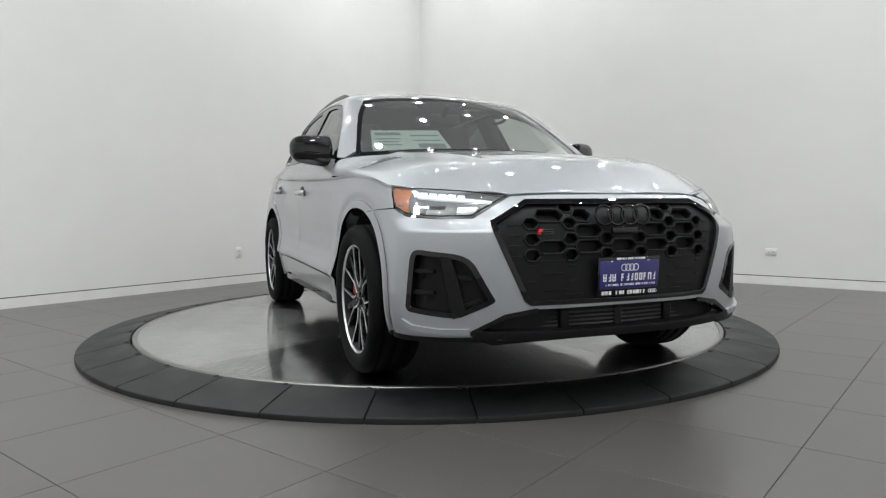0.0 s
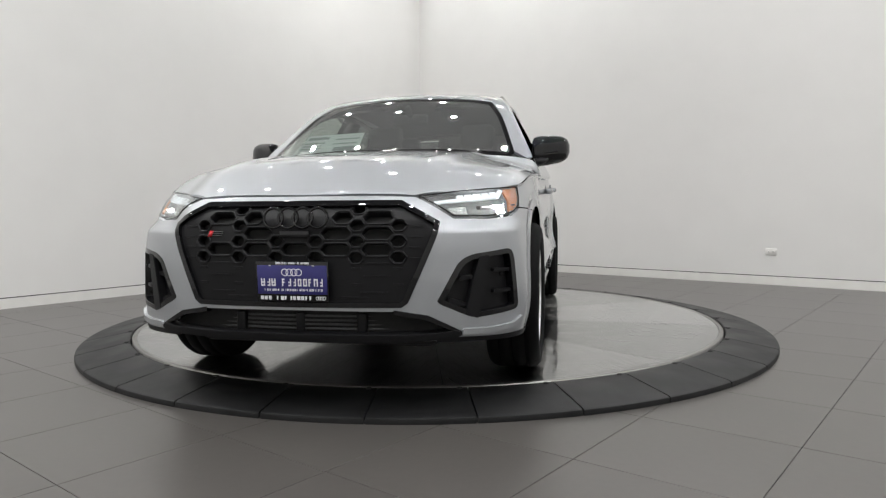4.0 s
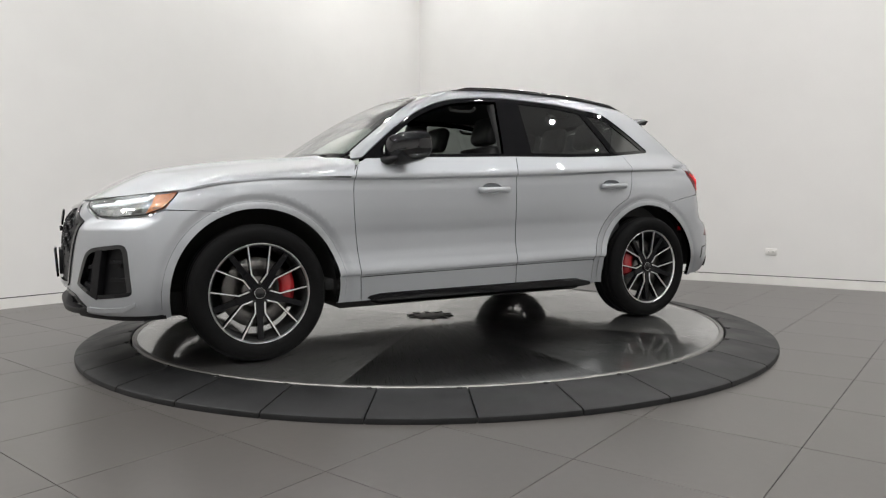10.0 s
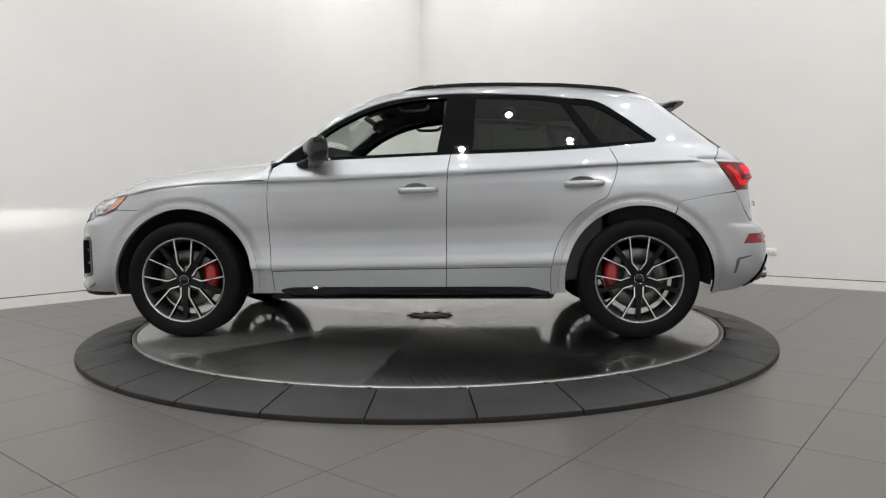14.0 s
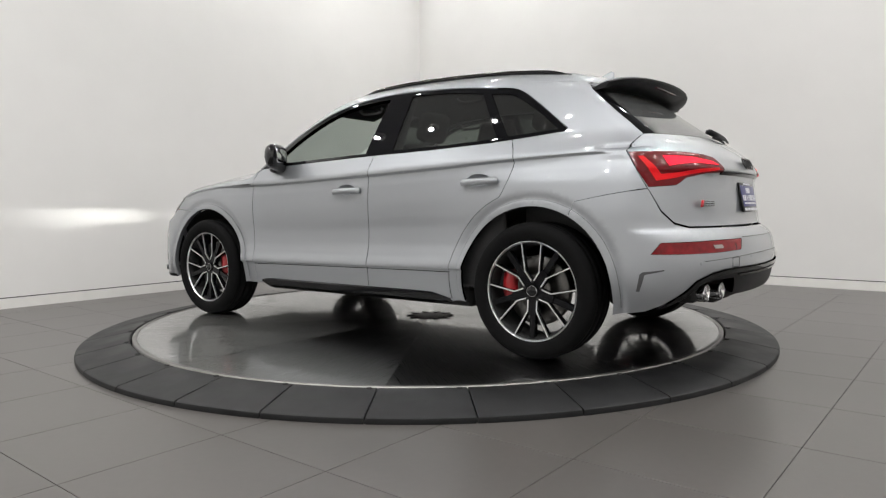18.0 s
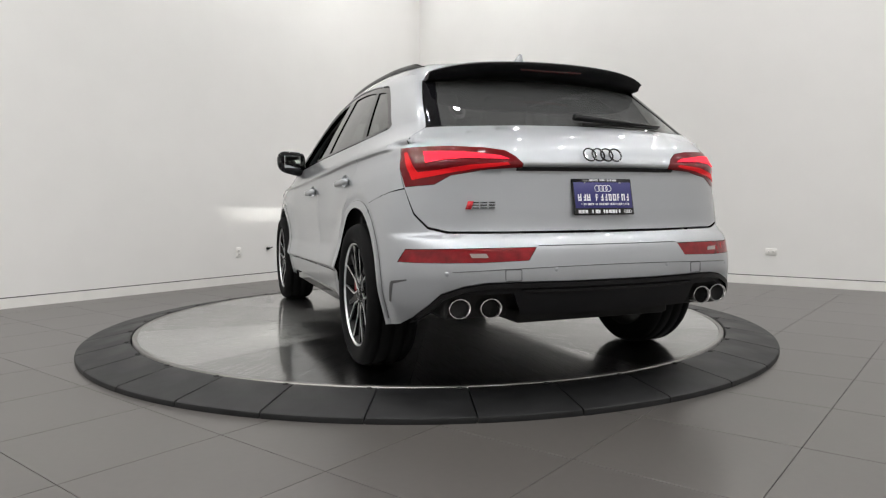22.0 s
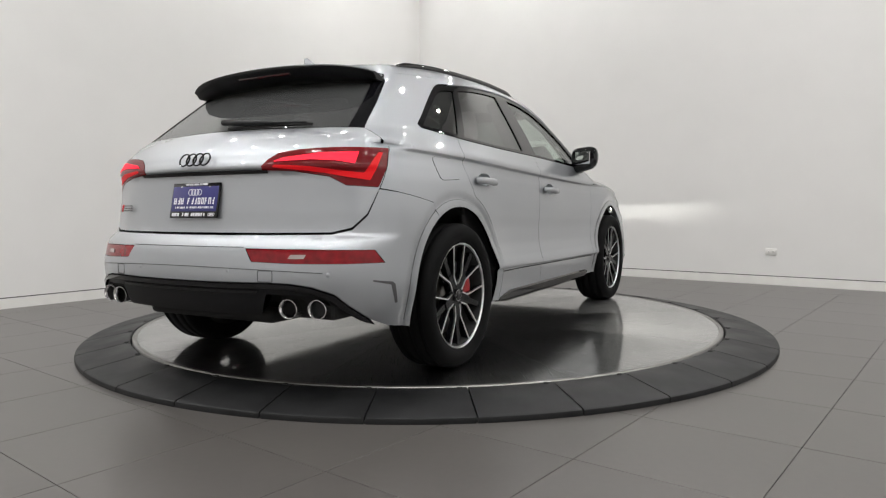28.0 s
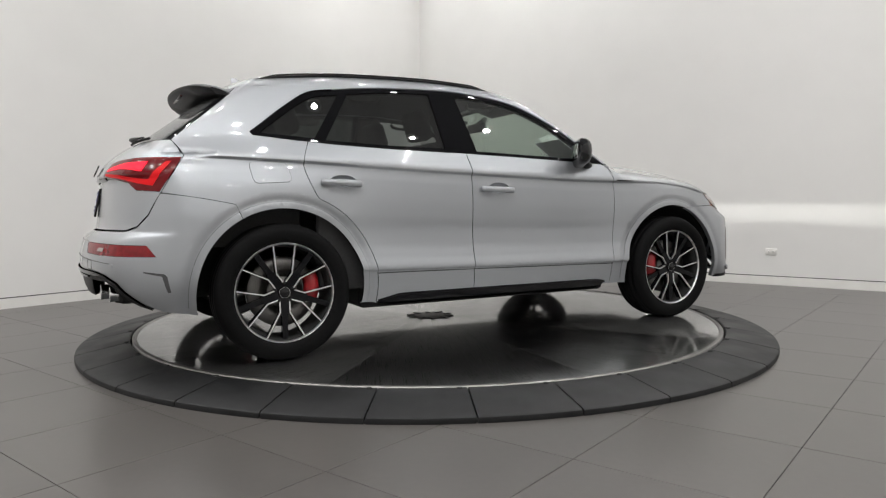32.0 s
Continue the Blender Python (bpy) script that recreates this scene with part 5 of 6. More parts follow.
def rings(cx, cz, pitch, r, tube_r, face, mat, parent, mm, name="emblem_ring"):
    for i in range(4):
        y = (i - 1.5) * pitch
        bm = bmesh.new()
        pts = [(y + r * math.cos(2 * math.pi * k / 28), r * math.sin(2 * math.pi * k / 28), 0) for k in range(28)]
        tube(bm, pts, tube_r, 8, closed=True)
        o = part(name, bm, mat, parent)
        o.matrix_basis = mm


FRONT_FACE = Matrix(((0, 0, 1, 0), (1, 0, 0, 0), (0, 1, 0, 0), (0, 0, 0, 1)))
BACK_FACE = Matrix(((0, 0, -1, 0), (-1, 0, 0, 0), (0, 1, 0, 0), (0, 0, 0, 1)))


def on_skin(kind, y, z, out):
    """A place on the nose or tail: u to the viewer's right, v up, w outwards."""
    q = Vector(skin(kind, [(y, z)])[0])
    w = Vector(slope(np.array([q]))[0])
    u = Vector((0, 0, 1)).cross(w).normalized()
    v = w.cross(u)
    q = q + w * out
    return Matrix(((u.x, v.x, w.x, q.x), (u.y, v.y, w.y, q.y), (u.z, v.z, w.z, q.z), (0, 0, 0, 1)))


rings(0, 0, 0.0625, 0.0400, 0.0060, 1, GLOSS_BLACK, gr, Matrix.Translation((2.290, 0, 0.768)) @ Matrix.Rotation(radians(-8), 4, "Y") @ FRONT_FACE)
bm = bmesh.new()
box(bm, -0.062, 0.062, -0.014, 0.014, -0.01, 0.006, 0.004)
o = part("camera_cover", bm, GLOSS_BLACK, gr)
o.matrix_basis = Matrix.Translation((2.303, 0, 0.704)) @ FRONT_FACE
rings(0, 0, 0.0435, 0.0300, 0.0037, -1, GLOSS_BLACK, gate, Matrix.Translation((-2.250, 0, 1.028)) @ Matrix.Rotation(radians(24), 4, "Y") @ BACK_FACE)


def badge(m, parent, wide):
    """A model badge as plain shapes: a slanted red block and dark bars."""
    bm = bmesh.new()
    prism(bm, [(-0.07, -0.017), (-0.045, -0.017), (-0.033, 0.017), (-0.058, 0.017)], 0, 0.003)
    o = part("badge", bm, BADGE_RED, parent, "small red and dark model badge")
    o.matrix_basis = m
    x = -0.040
    for w in wide:
        bm = bmesh.new()
        for z0, z1 in ((-0.014, -0.009), (-0.003, 0.003), (0.009, 0.014)):
            box(bm, x, x + w, z0, z1, 0.0, 0.003, 0.0008)
        part("badge_bar", bm, BADGE_DARK, o, smooth=False)
        x += w + 0.006


badge(on_skin("front", -0.345, 0.705, -0.008) @ Matrix.Diagonal((0.72, 0.72, 1, 1)), gr, (0.07,))
badge(Matrix.Translation((-2.195, 0.555, 0.812)) @ Matrix.Rotation(radians(-14), 4, "Z") @ Matrix.Rotation(radians(6), 4, "Y") @ BACK_FACE, gate, (0.028, 0.030, 0.028))


def plate(m, parent):
    """A dealer's plate in a black frame; its lines of print are plain bars of their size."""
    bm = bmesh.new()
    box(bm, -0.152, 0.152, -0.0805, 0.0805, -0.008, 0.004, 0.004)
    e = part("plate_frame", bm, GLOSS_BLACK, parent, "black plate frame with white print")
    e.matrix_basis = m
    bm = bmesh.new()
    box(bm, -0.146, 0.146, -0.052, 0.064, 0.0, 0.0055, 0.002)
    part("plate", bm, PLATE_BLUE, e, "dark blue dealer plate with white print")
    rnd = random.Random(5)

    def line(v, h, u0, u1, n, gap=None, fat=0.55):
        step = (u1 - u0) / n
        bm = bmesh.new()
        for k in range(n):
            if gap and k in gap:
                continue
            a = u0 + step * k
            c = rnd.random()
            w = step * (0.62 + 0.16 * rnd.random())
            t = w * fat * 0.55
            if c < 0.75:
                box(bm, a, a + t, v - h / 2, v + h / 2, 0.004, 0.0068)
            if c > 0.25:
                box(bm, a + w - t, a + w, v - h / 2, v + h / 2, 0.004, 0.0068)
            if c < 0.55:
                box(bm, a + t, a + w - t, v + h * 0.30, v + h / 2, 0.004, 0.0068)
            if c > 0.35:
                box(bm, a + t, a + w - t, v - h / 2, v - h * 0.30, 0.004, 0.0068)
            if c > 0.6 or c < 0.2:
                box(bm, a + t, a + w - t, v - h * 0.08, v + h * 0.1, 0.004, 0.0068)
        tagged(part("print_line", bm, PLATE_WHITE, e, smooth=False), kind="stuff")

    line(-0.004, 0.030, -0.130, 0.136, 12, (3,))
    line(-0.034, 0.009, -0.118, 0.128, 38, (1, 10, 13, 22, 34), 0.8)
    line(-0.0665, 0.015, -0.134, 0.088, 13, (3,), 0.8)
    line(0.0725, 0.008, -0.068, 0.075, 23, (8, 14), 0.8)
    for cu, cv, p, r, tr in ((0.0, 0.036, 0.019, 0.0135, 0.0016), (0.118, -0.0665, 0.009, 0.0065, 0.0012)):
        for i in range(4):
            bm = bmesh.new()
            pts = [(cu + (i - 1.5) * p + r * math.cos(2 * math.pi * k / 20), cv + r * math.sin(2 * math.pi * k / 20), 0.0058 if cv > 0 else 0.0045) for k in range(20)]
            tube(bm, pts, tr, 6, closed=True)
            part("print_ring", bm, PLATE_WHITE, e)
    for u in (-0.09, 0.09):
        bm = bmesh.new()
        lathe(bm, [(0.0001, 0.008), (0.004, 0.008), (0.005, 0.005)], 10, Matrix.Translation((u, 0.062, 0)) @ Matrix.Rotation(radians(90), 4, "X"))
        for v in bm.verts:
            v.co.z = abs(v.co.z)
        part("plate_screw", bm, CHROME, e)


plate(Matrix.Translation((2.332, 0, 0.518)) @ Matrix.Rotation(radians(3), 4, "Y") @ FRONT_FACE, gr)
plate(Matrix.Translation((-2.255, 0, 0.845)) @ Matrix.Rotation(radians(12), 4, "Y") @ BACK_FACE, gate)
bm = bmesh.new()
box(bm, 2.25, 2.318, -0.13, 0.13, 0.45, 0.59, 0.006)
part("plate_holder", bm, BLACK_PLASTIC, gr)

# ---------- bumper inserts ----------
for s in (False, True):
    fr = panel("fog_frame", "nose", fog_flat, GLOSS_BLACK, bumper, uv=True, gap=0.001, thick=0.04, off=0.002, cuts=[shrink(fog_flat, 0.020)], mirror=s, step=0.02, label="gloss black bumper insert frame")
    panel("fog_bar", "nose", [(0.722, 0.606), (0.755, 0.612), (0.742, 0.52), (0.715, 0.362), (0.672, 0.380), (0.70, 0.52)], BLACK_PLASTIC, fr, gap=0.0, thick=0.035, off=0.004, mirror=s, step=0.02)
    for z0 in (0.555, 0.47):
        panel("fog_slat", "nose", [(2.08, 0.755, z0), (2.035, 0.835, z0), (2.035, 0.835, z0 - 0.012), (2.08, 0.75, z0 - 0.012)], BLACK_PLASTIC, fr, gap=0.0, thick=0.02, off=-0.012, mirror=s, step=0.02)
    panel("fog_slat", "nose", [(0.655, 0.53), (0.70, 0.535), (0.70, 0.52), (0.645, 0.513)], BLACK_PLASTIC, fr, gap=0.0, thick=0.02, off=-0.012, mirror=s, step=0.02)
    panel("fog_slat", "nose", [(0.615, 0.445), (0.685, 0.42), (0.685, 0.405), (0.61, 0.428)], BLACK_PLASTIC, fr, gap=0.0, thick=0.02, off=-0.012, mirror=s, step=0.02)
    bm = bmesh.new()
    lathe(bm, [(0.0001, 0.0), (0.010, 0.0), (0.012, -0.004), (0.012, -0.02)], 14, Matrix.Translation((2.055, (-0.80 if s else 0.80), 0.53)) @ Matrix.Rotation(radians(-60 if not s else -120), 4, "Z"))
    part("parking_sensor", bm, BLACK_PLASTIC, fr)
    # blade under the corner of the bumper
    blade = [(0.655, 0.301), (2.12, 0.74, 0.299), (2.05, 0.835, 0.308), (2.005, 0.872, 0.335), (2.005, 0.872, 0.352), (2.05, 0.838, 0.330), (2.12, 0.745, 0.321), (0.66, 0.323)]
    panel("bumper_blade", "nose", blade, PAINT, bumper, gap=0.0, thick=0.02, off=0.014, mirror=s, step=0.016)
    skirt = [(0.56, 0.290), (0.66, 0.288), (2.12, 0.74, 0.284), (2.03, 0.855, 0.284), (1.86, 0.87, 0.283), (1.86, 0.87, 0.264), (2.0, 0.85, 0.264), (2.12, 0.72, 0.268), (0.56, 0.272)]
    panel("bumper_skirt", "nose", skirt, BLACK_PLASTIC, bumper, gap=0.0, thick=0.02, off=0.004, mirror=s, step=0.02)

# lower intake
bm = bmesh.new()
for z in (0.318, 0.335, 0.352, 0.370):
    tube(bm, [(2.255 - 0.25 * y * y, y, z) for y in np.linspace(-0.4, 0.4, 13)], 0.0045, 6)
part("intake_slats", bm, SEAM_GREY, bumper, "thin dark grey intake slats")
for y in (-0.26, 0.0, 0.26):
    bm = bmesh.new()
    box(bm, 2.22, 2.262, y - 0.02, y + 0.02, 0.30, 0.385, 0.006)
    part("intake_post", bm, BLACK_PLASTIC, bumper)
lip_half = [(0.3, 0.304), (0.56, 0.308), (0.63, 0.316), (0.67, 0.304), (0.62, 0.284), (0.3, 0.275)]
panel("intake_lip", "nose", [(0.0, 0.303)] + lip_half + [(0.0, 0.274)] + flipped(lip_half)[::-1], BLACK_PLASTIC, bumper, gap=0.0, thick=0.05, off=0.007, step=0.03, label="black lower front lip")
for s in (False, True):
    panel("intake_blade", "nose", [(0.40, 0.402), (0.53, 0.380), (0.655, 0.312), (0.635, 0.31), (0.52, 0.364), (0.40, 0.384)], GLOSS_BLACK, bumper, gap=0.0, thick=0.03, off=0.004, mirror=s, step=0.02)

# ---------- headlamp beam ----------
for e, s in lamps:
    bm = bmesh.new()
    y0, z0, xb, xf = s * 0.764, 0.812, 1.82, 1.905
    a = [bm.verts.new(p) for p in ((xb, y0 - 0.03, z0 - 0.005), (xb, y0 + 0.03, z0 - 0.005), (xb, y0 + 0.03, z0), (xb, y0 - 0.03, z0))]
    bm.faces.new(a)
    part("bulb", bm, WHITE_LIT, e, "glowing white low beam")
    bm = bmesh.new()
    box(bm, xb - 0.01, xf, y0 - 0.075, y0 + 0.075, z0 - 0.0052, z0 + 0.004)
    for v in bm.verts:
        if v.co.x > xb and v.co.z < z0:
            v.co.z = z0 - 0.0022
        elif v.co.z < z0:
            v.co.z = z0 + 0.0005
    part("beam_shade", bm, LAMP_GREY, e, smooth=False)
    bm = bmesh.new()
    box(bm, xb - 0.01, xf - 0.01, y0 - 0.075, y0 + 0.075, z0 - 0.03, z0 - 0.006)
    for v in bm.verts:
        if v.co.x > xb and v.co.z > z0 - 0.02:
            v.co.z = z0 - 0.0105
    part("beam_shade", bm, LAMP_GREY, e, smooth=False)
    bm = bmesh.new()
    for q in (-1, 1):
        box(bm, xb - 0.01, xf - 0.05, y0 + q * 0.072 - 0.004, y0 + q * 0.072 + 0.004, z0 - 0.02, z0 + 0.003)
    box(bm, xb - 0.014, xb - 0.006, y0 - 0.075, y0 + 0.075, z0 - 0.03, z0 + 0.004)
    part("beam_shade", bm, LAMP_GREY, e, smooth=False)

# ---------- tail details ----------
bar_half = [(0.2, 0.974), (0.40, 0.973), (0.40, 0.959), (0.2, 0.957)]
panel("tail_strip", "tail", [(0, 0.974)] + bar_half + [(0, 0.957)] + flipped(bar_half)[::-1], GLOSS_BLACK, gate, gap=0.0, thick=0.01, off=0.007, step=0.02, label="gloss black strip between the tail lights")
for y in (-0.668, -0.543, 0.543, 0.668):
    bm = bmesh.new()
    flat_m = Matrix.Translation((-2.225 + (0.036 if abs(y) > 0.6 else 0.0), y, 0.384)) @ Matrix.Rotation(radians(90), 4, "Z") @ Matrix.Diagonal((0.87, 1, 0.74, 1))
    lathe(bm, [(0.046, -0.10), (0.051, 0.0), (0.053, 0.03), (0.0560, 0.036), (0.0555, 0.04), (0.051, 0.038), (0.047, 0.025), (0.045, -0.05)], 32, flat_m)
    bmesh.ops.recalc_face_normals(bm, faces=bm.faces)
    t = part("exhaust_tip", bm, CHROME, diffuser, "chrome oval exhaust tip")
    bm = bmesh.new()
    lathe(bm, [(0.0001, -0.04), (0.046, -0.04)], 24, flat_m)
    part("exhaust_bore", bm, MATT_BLACK, t)
for s in (-1, 1):
    bm = bmesh.new()
    box(bm, -2.19, -1.95, s * 0.43 if s > 0 else -0.73, 0.73 if s > 0 else -0.43, 0.335, 0.60, 0.02)
    part("exhaust_bay", bm, MATT_BLACK, diffuser, smooth=False)
edge_half = [(0.2, 0.490), (0.47, 0.492), (0.57, 0.488), (-2.253, 0.66, 0.475), (-2.208, 0.748, 0.442), (-2.173, 0.79, 0.396), (-2.10, 0.846, 0.334), (-2.112, 0.838, 0.330), (-2.18, 0.775, 0.380), (-2.215, 0.735, 0.425), (-2.253, 0.655, 0.457), (0.56, 0.470), (0.47, 0.473), (0.2, 0.472)]
panel("diffuser_lip", "tail", [(0.0, 0.490)] + edge_half + [(0.0, 0.472)] + flipped(edge_half)[::-1], GLOSS_BLACK, diffuser, gap=0.0, thick=0.02, off=0.010, step=0.02, label="gloss black diffuser edge")
low_half = [(0.2, 0.462), (0.43, 0.463), (0.415, 0.452), (0.2, 0.450)]
panel("diffuser_rib", "tail", [(0.0, 0.462)] + low_half + [(0.0, 0.450)] + flipped(low_half)[::-1], GLOSS_BLACK, diffuser, gap=0.0, thick=0.02, off=0.006, step=0.03)
bm = bmesh.new()
box(bm, -2.20, -1.95, -0.40, 0.40, 0.30, 0.36, 0.02)
part("muffler", bm, MATT_BLACK, car)
for s in (False, True):
    vent = [(-2.00, 0.90, 0.490), (-1.985, 0.902, 0.478), (-1.965, 0.895, 0.405), (-1.965, 0.895, 0.397), (-1.98, 0.893, 0.397), (-2.012, 0.90, 0.478), (-2.12, 0.888, 0.497), (-2.12, 0.888, 0.503)]
    panel("bumper_vent", "tail", vent, SEAM_GREY, rear_bumper, gap=0.0, thick=0.004, off=0.0015, mirror=s, step=0.02, label="dark bumper corner vent")
    for y, z in ((0.72, 0.53), (0.28, 0.545)):
        q = skin("back", [(y, z)])[0]
        nrm = Vector(slope(np.array([q]))[0])
        bm = bmesh.new()
        lathe(bm, [(0.0001, 0.0015), (0.008, 0.0015), (0.010, 0.0)], 14, nrm.to_track_quat("Y", "Z").to_matrix().to_4x4())
        o = part("parking_sensor", bm, PAINT, rear_bumper)
        o.matrix_basis = Matrix.Translation((q[0], q[1] * (-1 if s else 1), q[2]))
        if s:
            o.matrix_basis = o.matrix_basis @ Matrix.Diagonal((1, -1, 1, 1))
# covers of the towing eyes
for y in (-0.462, 0.462):
    P = skin("back", rounded([(y - 0.033, 0.500), (y + 0.033, 0.500), (y + 0.033, 0.546), (y - 0.033, 0.546)], 0.006))
    bm = bmesh.new()
    tube(bm, [tuple(q) for q in P], 0.0016, 6, closed=True)
    part("tow_cover_gap", bm, MATT_BLACK, rear_bumper)
# dark grey tubes give the shade of thin lines pressed into the rear bumper
for z, y1 in ((0.557, 0.70), (0.643, 0.345)):
    bm = bmesh.new()
    P = skin("back", [(y, z - (0.04 * y * y if z < 0.6 else 0)) for y in np.linspace(-y1, y1, 31)])
    tube(bm, [tuple(q + np.array([-0.0004, 0, 0])) for q in P], 0.0018, 6)
    part("crease_shade", bm, SEAM_GREY, rear_bumper)
# rear wiper
bm = bmesh.new()
P = skin("back", [(y, z) for y, z in ((0.02, 1.215), (-0.1, 1.205), (-0.25, 1.197), (-0.36, 1.192), (-0.47, 1.188))])
tube(bm, [tuple(q + np.array([-0.05, 0, 0.0])) for q in P], [0.022, 0.020, 0.014, 0.008, 0.006], 8, flat=0.7)
wp = part("rear_wiper", bm, BLACK_PLASTIC, car, "black rear wiper")
bm = bmesh.new()
P = skin("back", [(y, 1.192) for y in np.linspace(-0.02, -0.48, 10)])
tube(bm, [tuple(q + np.array([-0.030, 0, -0.008])) for q in P], 0.007, 6)
part("wiper_blade", bm, MATT_BLACK, wp)
# fuel flap
flap = rounded([(-1.368, 1.046), (-1.347, 0.945), (-1.545, 0.935), (-1.566, 1.048)], 0.03)
fl = panel("fuel_flap", "side", flap, PAINT, quarters[1], gap=0.0, thick=0.0, off=0.0022, mirror=True, step=0.02, label="fuel filler flap")
bm = bmesh.new()
P = skin("side", flap)
tube(bm, [(q[0], -q[1] + 0.0005, q[2]) for q in P], 0.0022, 6, closed=True)
part("flap_gap", bm, MATT_BLACK, fl)

# ---------- cabin ----------
def seat(x, y, w, parent_name="front_seat", back_z=1.12):
    e = empty(parent_name, parent=car)
    e.matrix_basis = Matrix.Translation((x, y, 0.55))
    bm = bmesh.new()
    box(bm, -0.25, 0.25, -w, w, 0.0, 0.15, 0.05, seg=3)
    part("seat_cushion", bm, LEATHER, e)
    bm = bmesh.new()
    box(bm, -0.07, 0.07, -w, w, 0.0, 0.62, 0.05, Matrix.Translation((-0.25, 0, 0.08)) @ Matrix.Rotation(radians(-20), 4, "Y"), seg=3)
    part("seat_back", bm, LEATHER, e)
    bm = bmesh.new()
    box(bm, -0.05, 0.05, -0.13, 0.13, 0.64, 0.84, 0.045, Matrix.Translation((-0.25, 0, 0.08)) @ Matrix.Rotation(radians(-18), 4, "Y"), seg=3)
    part("headrest", bm, LEATHER, e)
    return e


seat(0.12, 0.36, 0.24), seat(0.12, -0.36, 0.24)
for y in (-0.42, 0.0, 0.42):
    seat(-0.78, y, 0.21, "rear_seat")
bm = bmesh.new()
box(bm, 0.55, 1.0, -0.74, 0.74, 0.75, 1.06, 0.06, seg=3)
part("dashboard", bm, LEATHER, car, "black dashboard")
bm = bmesh.new()
tube(bm, [(0.50 - 0.05 * math.sin(2 * math.pi * k / 28), 0.36 + 0.185 * math.cos(2 * math.pi * k / 28), 0.98 + 0.175 * math.sin(2 * math.pi * k / 28)) for k in range(28)], 0.016, 8, closed=True)
sw = part("steering_wheel", bm, LEATHER, car)
bm = bmesh.new()
box(bm, 0.49, 0.56, 0.26, 0.46, 0.93, 1.02, 0.02)
part("wheel_hub", bm, LEATHER, sw)
bm = bmesh.new()
box(bm, 0.30, 0.33, -0.12, 0.12, 1.36, 1.43, 0.015)
im = part("inner_mirror", bm, LEATHER, car)
bm = bmesh.new()
tube(bm, [(0.33, 0, 1.42), (0.40, 0, 1.47)], 0.02, 8)
part("mirror_stem", bm, LEATHER, im)
# headliner, pillars and door linings inside
bm = bmesh.new()
rows = []
for x in np.linspace(0.26, -1.60, 20):
    z = float(roof_line(np.array([x]))[0]) - 0.05
    rows.append([bm.verts.new((x, y, z - 0.16 * y * y)) for y in np.linspace(-0.60, 0.60, 13)])
for a, b in zip(rows[:-1], rows[1:]):
    for j in range(12):
        bm.faces.new((a[j], b[j], b[j + 1], a[j + 1]))
part("headliner", bm, LINER, car)
for s in (-1, 1):
    for x0, x1 in ((-0.2, 0.78), (-1.2, -0.27)):
        bm = bmesh.new()
        box(bm, x0, x1, s * 0.79 if s > 0 else s * 0.83, s * 0.83 if s > 0 else s * 0.79, 0.35, 1.075, 0.02)
        part("door_lining", bm, LEATHER, car)
    bm = bmesh.new()
    box(bm, -0.40, -0.22, 0, 0.06, 0, 0.46, 0.015, Matrix.Translation((0, s * 0.80 - (0.03), 1.07)) @ Matrix.Rotation(radians(26 * s), 4, "X"))
    part("centre_pillar", bm, LINER, car)
    bm = bmesh.new()
    box(bm, -1.95, -1.25, s * 0.66 if s > 0 else s * 0.70, s * 0.70 if s > 0 else s * 0.66, 0.6, 1.12, 0.02)
    part("boot_lining", bm, LINER, car)
bm = bmesh.new()
box(bm, -1.95, -1.05, -0.66, 0.66, 0.98, 1.0)
part("parcel_cover", bm, LINER, car)
bm = bmesh.new()
box(bm, -1.0, 1.0, -0.78, 0.78, 0.34, 0.40)
part("cabin_floor", bm, LINER, car)
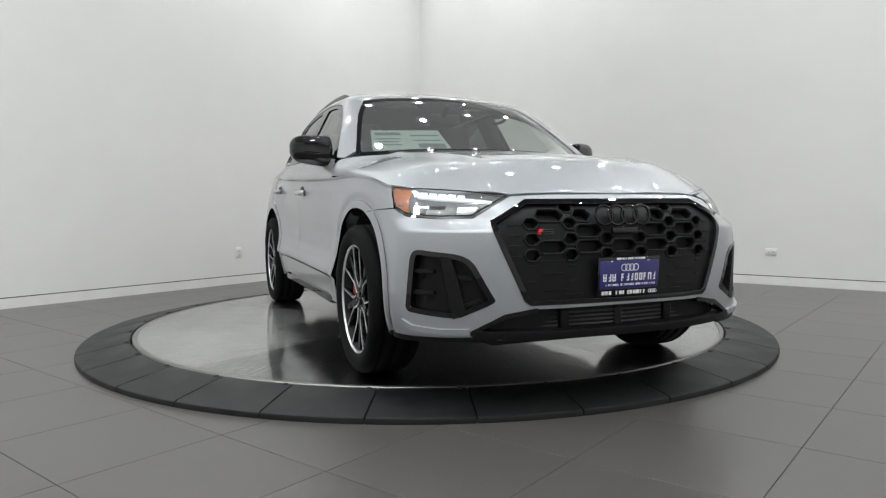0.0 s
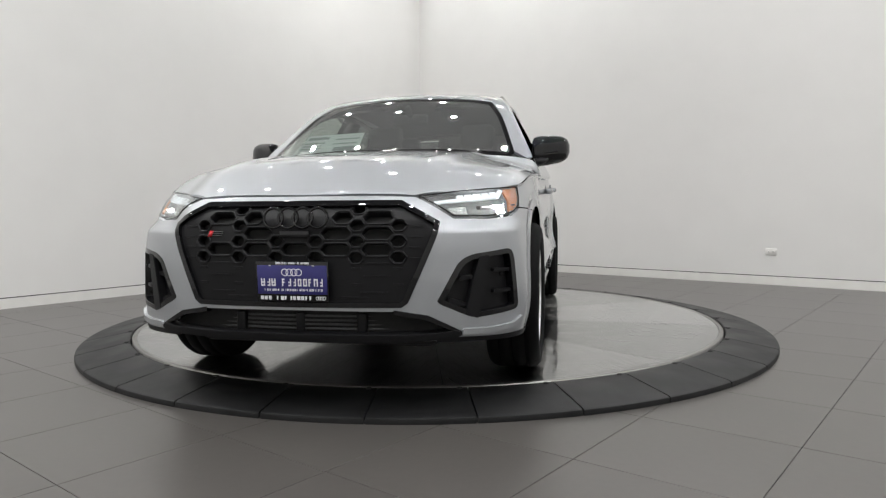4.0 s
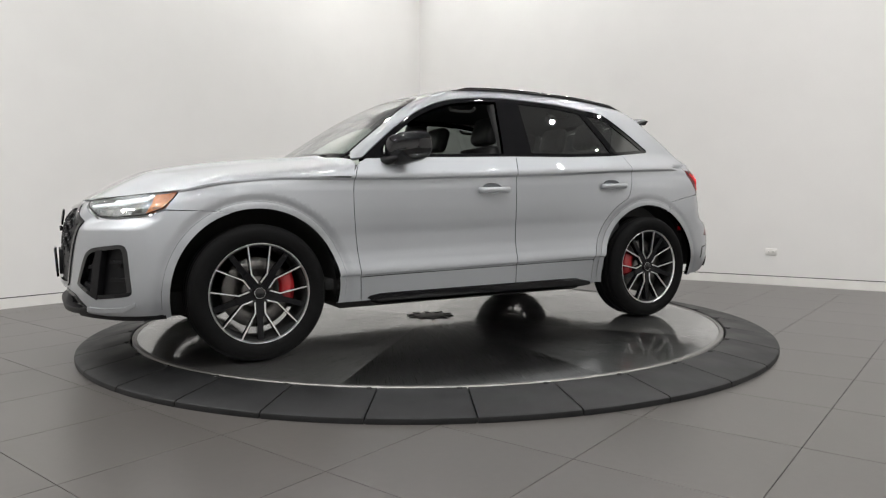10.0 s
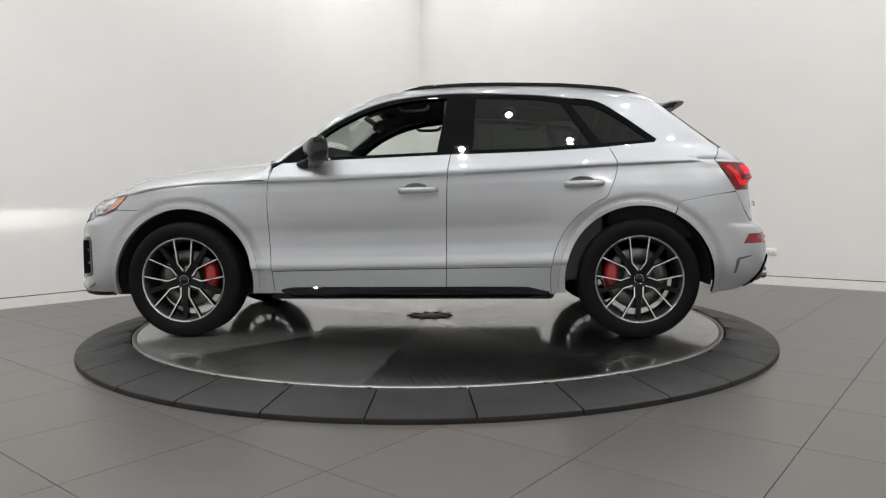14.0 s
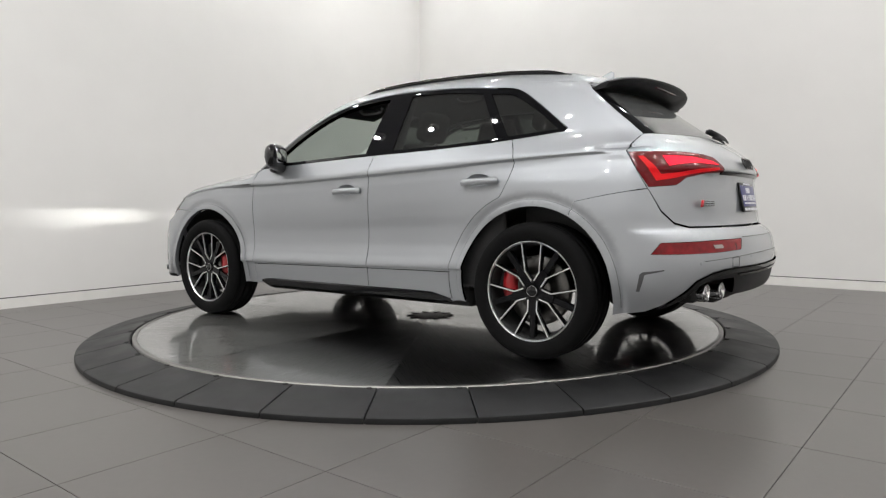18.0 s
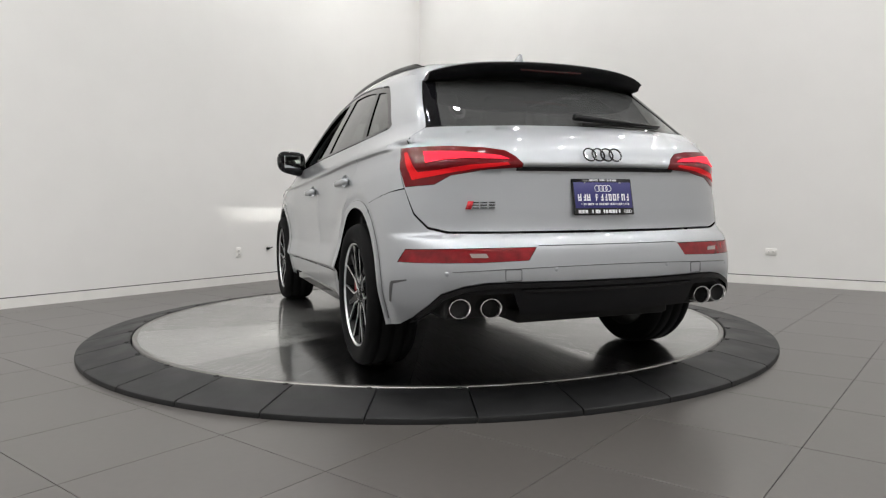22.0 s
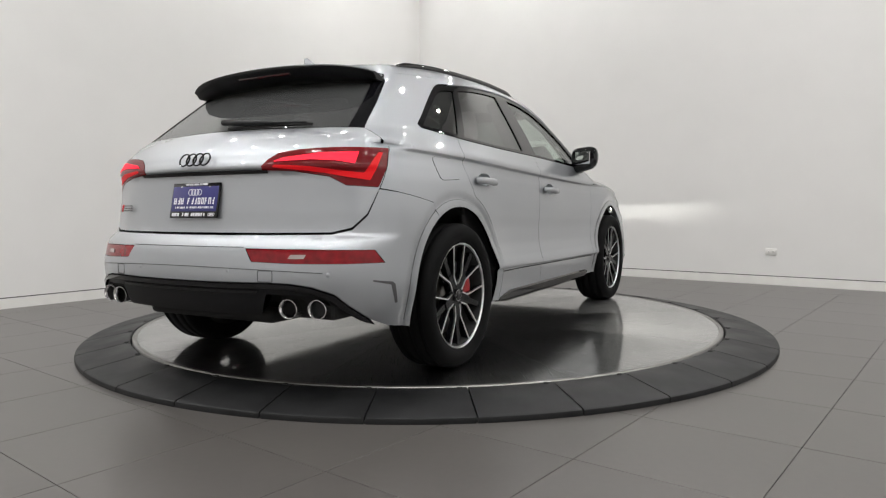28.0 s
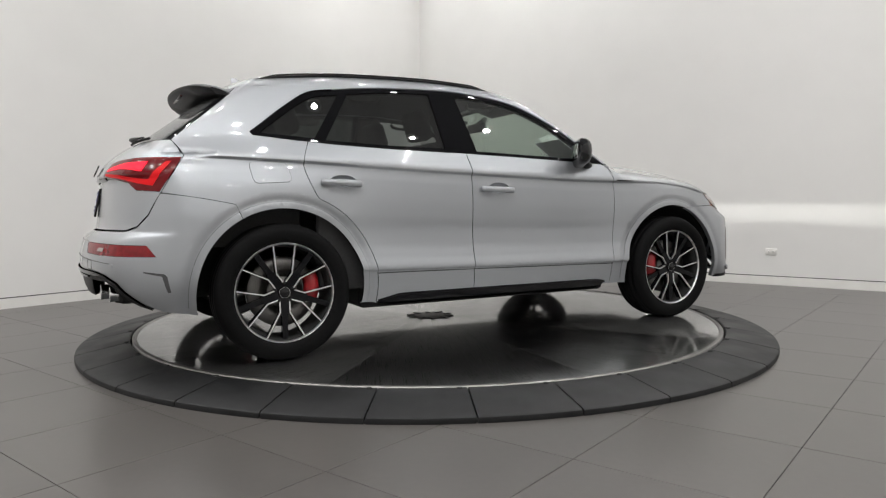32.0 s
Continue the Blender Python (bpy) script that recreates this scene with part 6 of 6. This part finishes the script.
# sun visors and grab handles under the headliner
for s in (-1, 1):
    bm = bmesh.new()
    box(bm, -0.08, 0.08, -0.19, 0.19, -0.010, 0.010, 0.008, Matrix.Translation((0.27, s * 0.36, 1.475)) @ Matrix.Rotation(radians(16), 4, "Y"))
    part("sun_visor", bm, LINER, car, "folded dark sun visor")
    for x in (-0.02, -0.82):
        bm = bmesh.new()
        tube(bm, spline([(x + 0.10, s * 0.60, 1.462), (x + 0.07, s * 0.585, 1.435), (x - 0.07, s * 0.585, 1.435), (x - 0.10, s * 0.60, 1.462)], 4), 0.011, 8)
        part("grab_handle", bm, LINER, car)
# paper sheet inside the windshield
P = skin("front", [(-0.645, 1.135), (-0.185, 1.14), (-0.20, 1.285), (-0.60, 1.28)])
bm = bmesh.new()
q = [bm.verts.new(Vector(p) + Vector((-0.035, 0, -0.01))) for p in P]
bm.faces.new(q)
r = bmesh.ops.extrude_face_region(bm, geom=bm.faces[:])
bmesh.ops.translate(bm, vec=(-0.0012, 0, 0), verts=[v for v in r["geom"] if isinstance(v, bmesh.types.BMVert)])
sheet = part("price_sheet", bm, PAPER, car, "white printed price sheet behind the windshield", smooth=False)
A0, B0, C0, D0 = (Vector(p) + Vector((-0.033, 0, -0.0085)) for p in P)
for u0, u1, v0, v1 in ((0.05, 0.42, 0.75, 0.88), (0.05, 0.4, 0.55, 0.6), (0.05, 0.36, 0.42, 0.47), (0.05, 0.38, 0.28, 0.33), (0.55, 0.95, 0.7, 0.76), (0.55, 0.93, 0.48, 0.53), (0.6, 0.95, 0.15, 0.35)):
    bm = bmesh.new()
    f = lambda u, v: (A0 * (1 - u) + B0 * u) * (1 - v) + (D0 * (1 - u) + C0 * u) * v
    bm.faces.new([bm.verts.new(f(*w)) for w in ((u0, v0), (u1, v0), (u1, v1), (u0, v1))])
    part("print_bar", bm, INK, sheet, smooth=False)
for e, s in lamps:
    bm = bmesh.new()
    lathe(bm, [(0.0001, 0.004), (0.014, 0.003), (0.021, 0.0)], 20, Matrix.Translation((1.912, s * 0.784, 0.786)) @ Matrix.Rotation(radians(-90), 4, "Z"))
    part("lit_lens", bm, LAMP_GLOW, e, "glowing white headlamp lens")



# ---------- what moves ----------
TURN_START, TURN_RATE = -68.5742, -8.2477
CAR_SEAT = pose(0.0701, -0.039, 0, 0, 0, 0.28)


def motions():
    rows, seats = [], []
    for k in range(65):
        t = k * 0.5
        m = pose(0, 0, 0, 0, 0, TURN_START + TURN_RATE * t)
        rows.append((t, m))
        seats.append((t, m @ CAR_SEAT))
    walk(disc, rows)
    walk(car, seats)


motions()
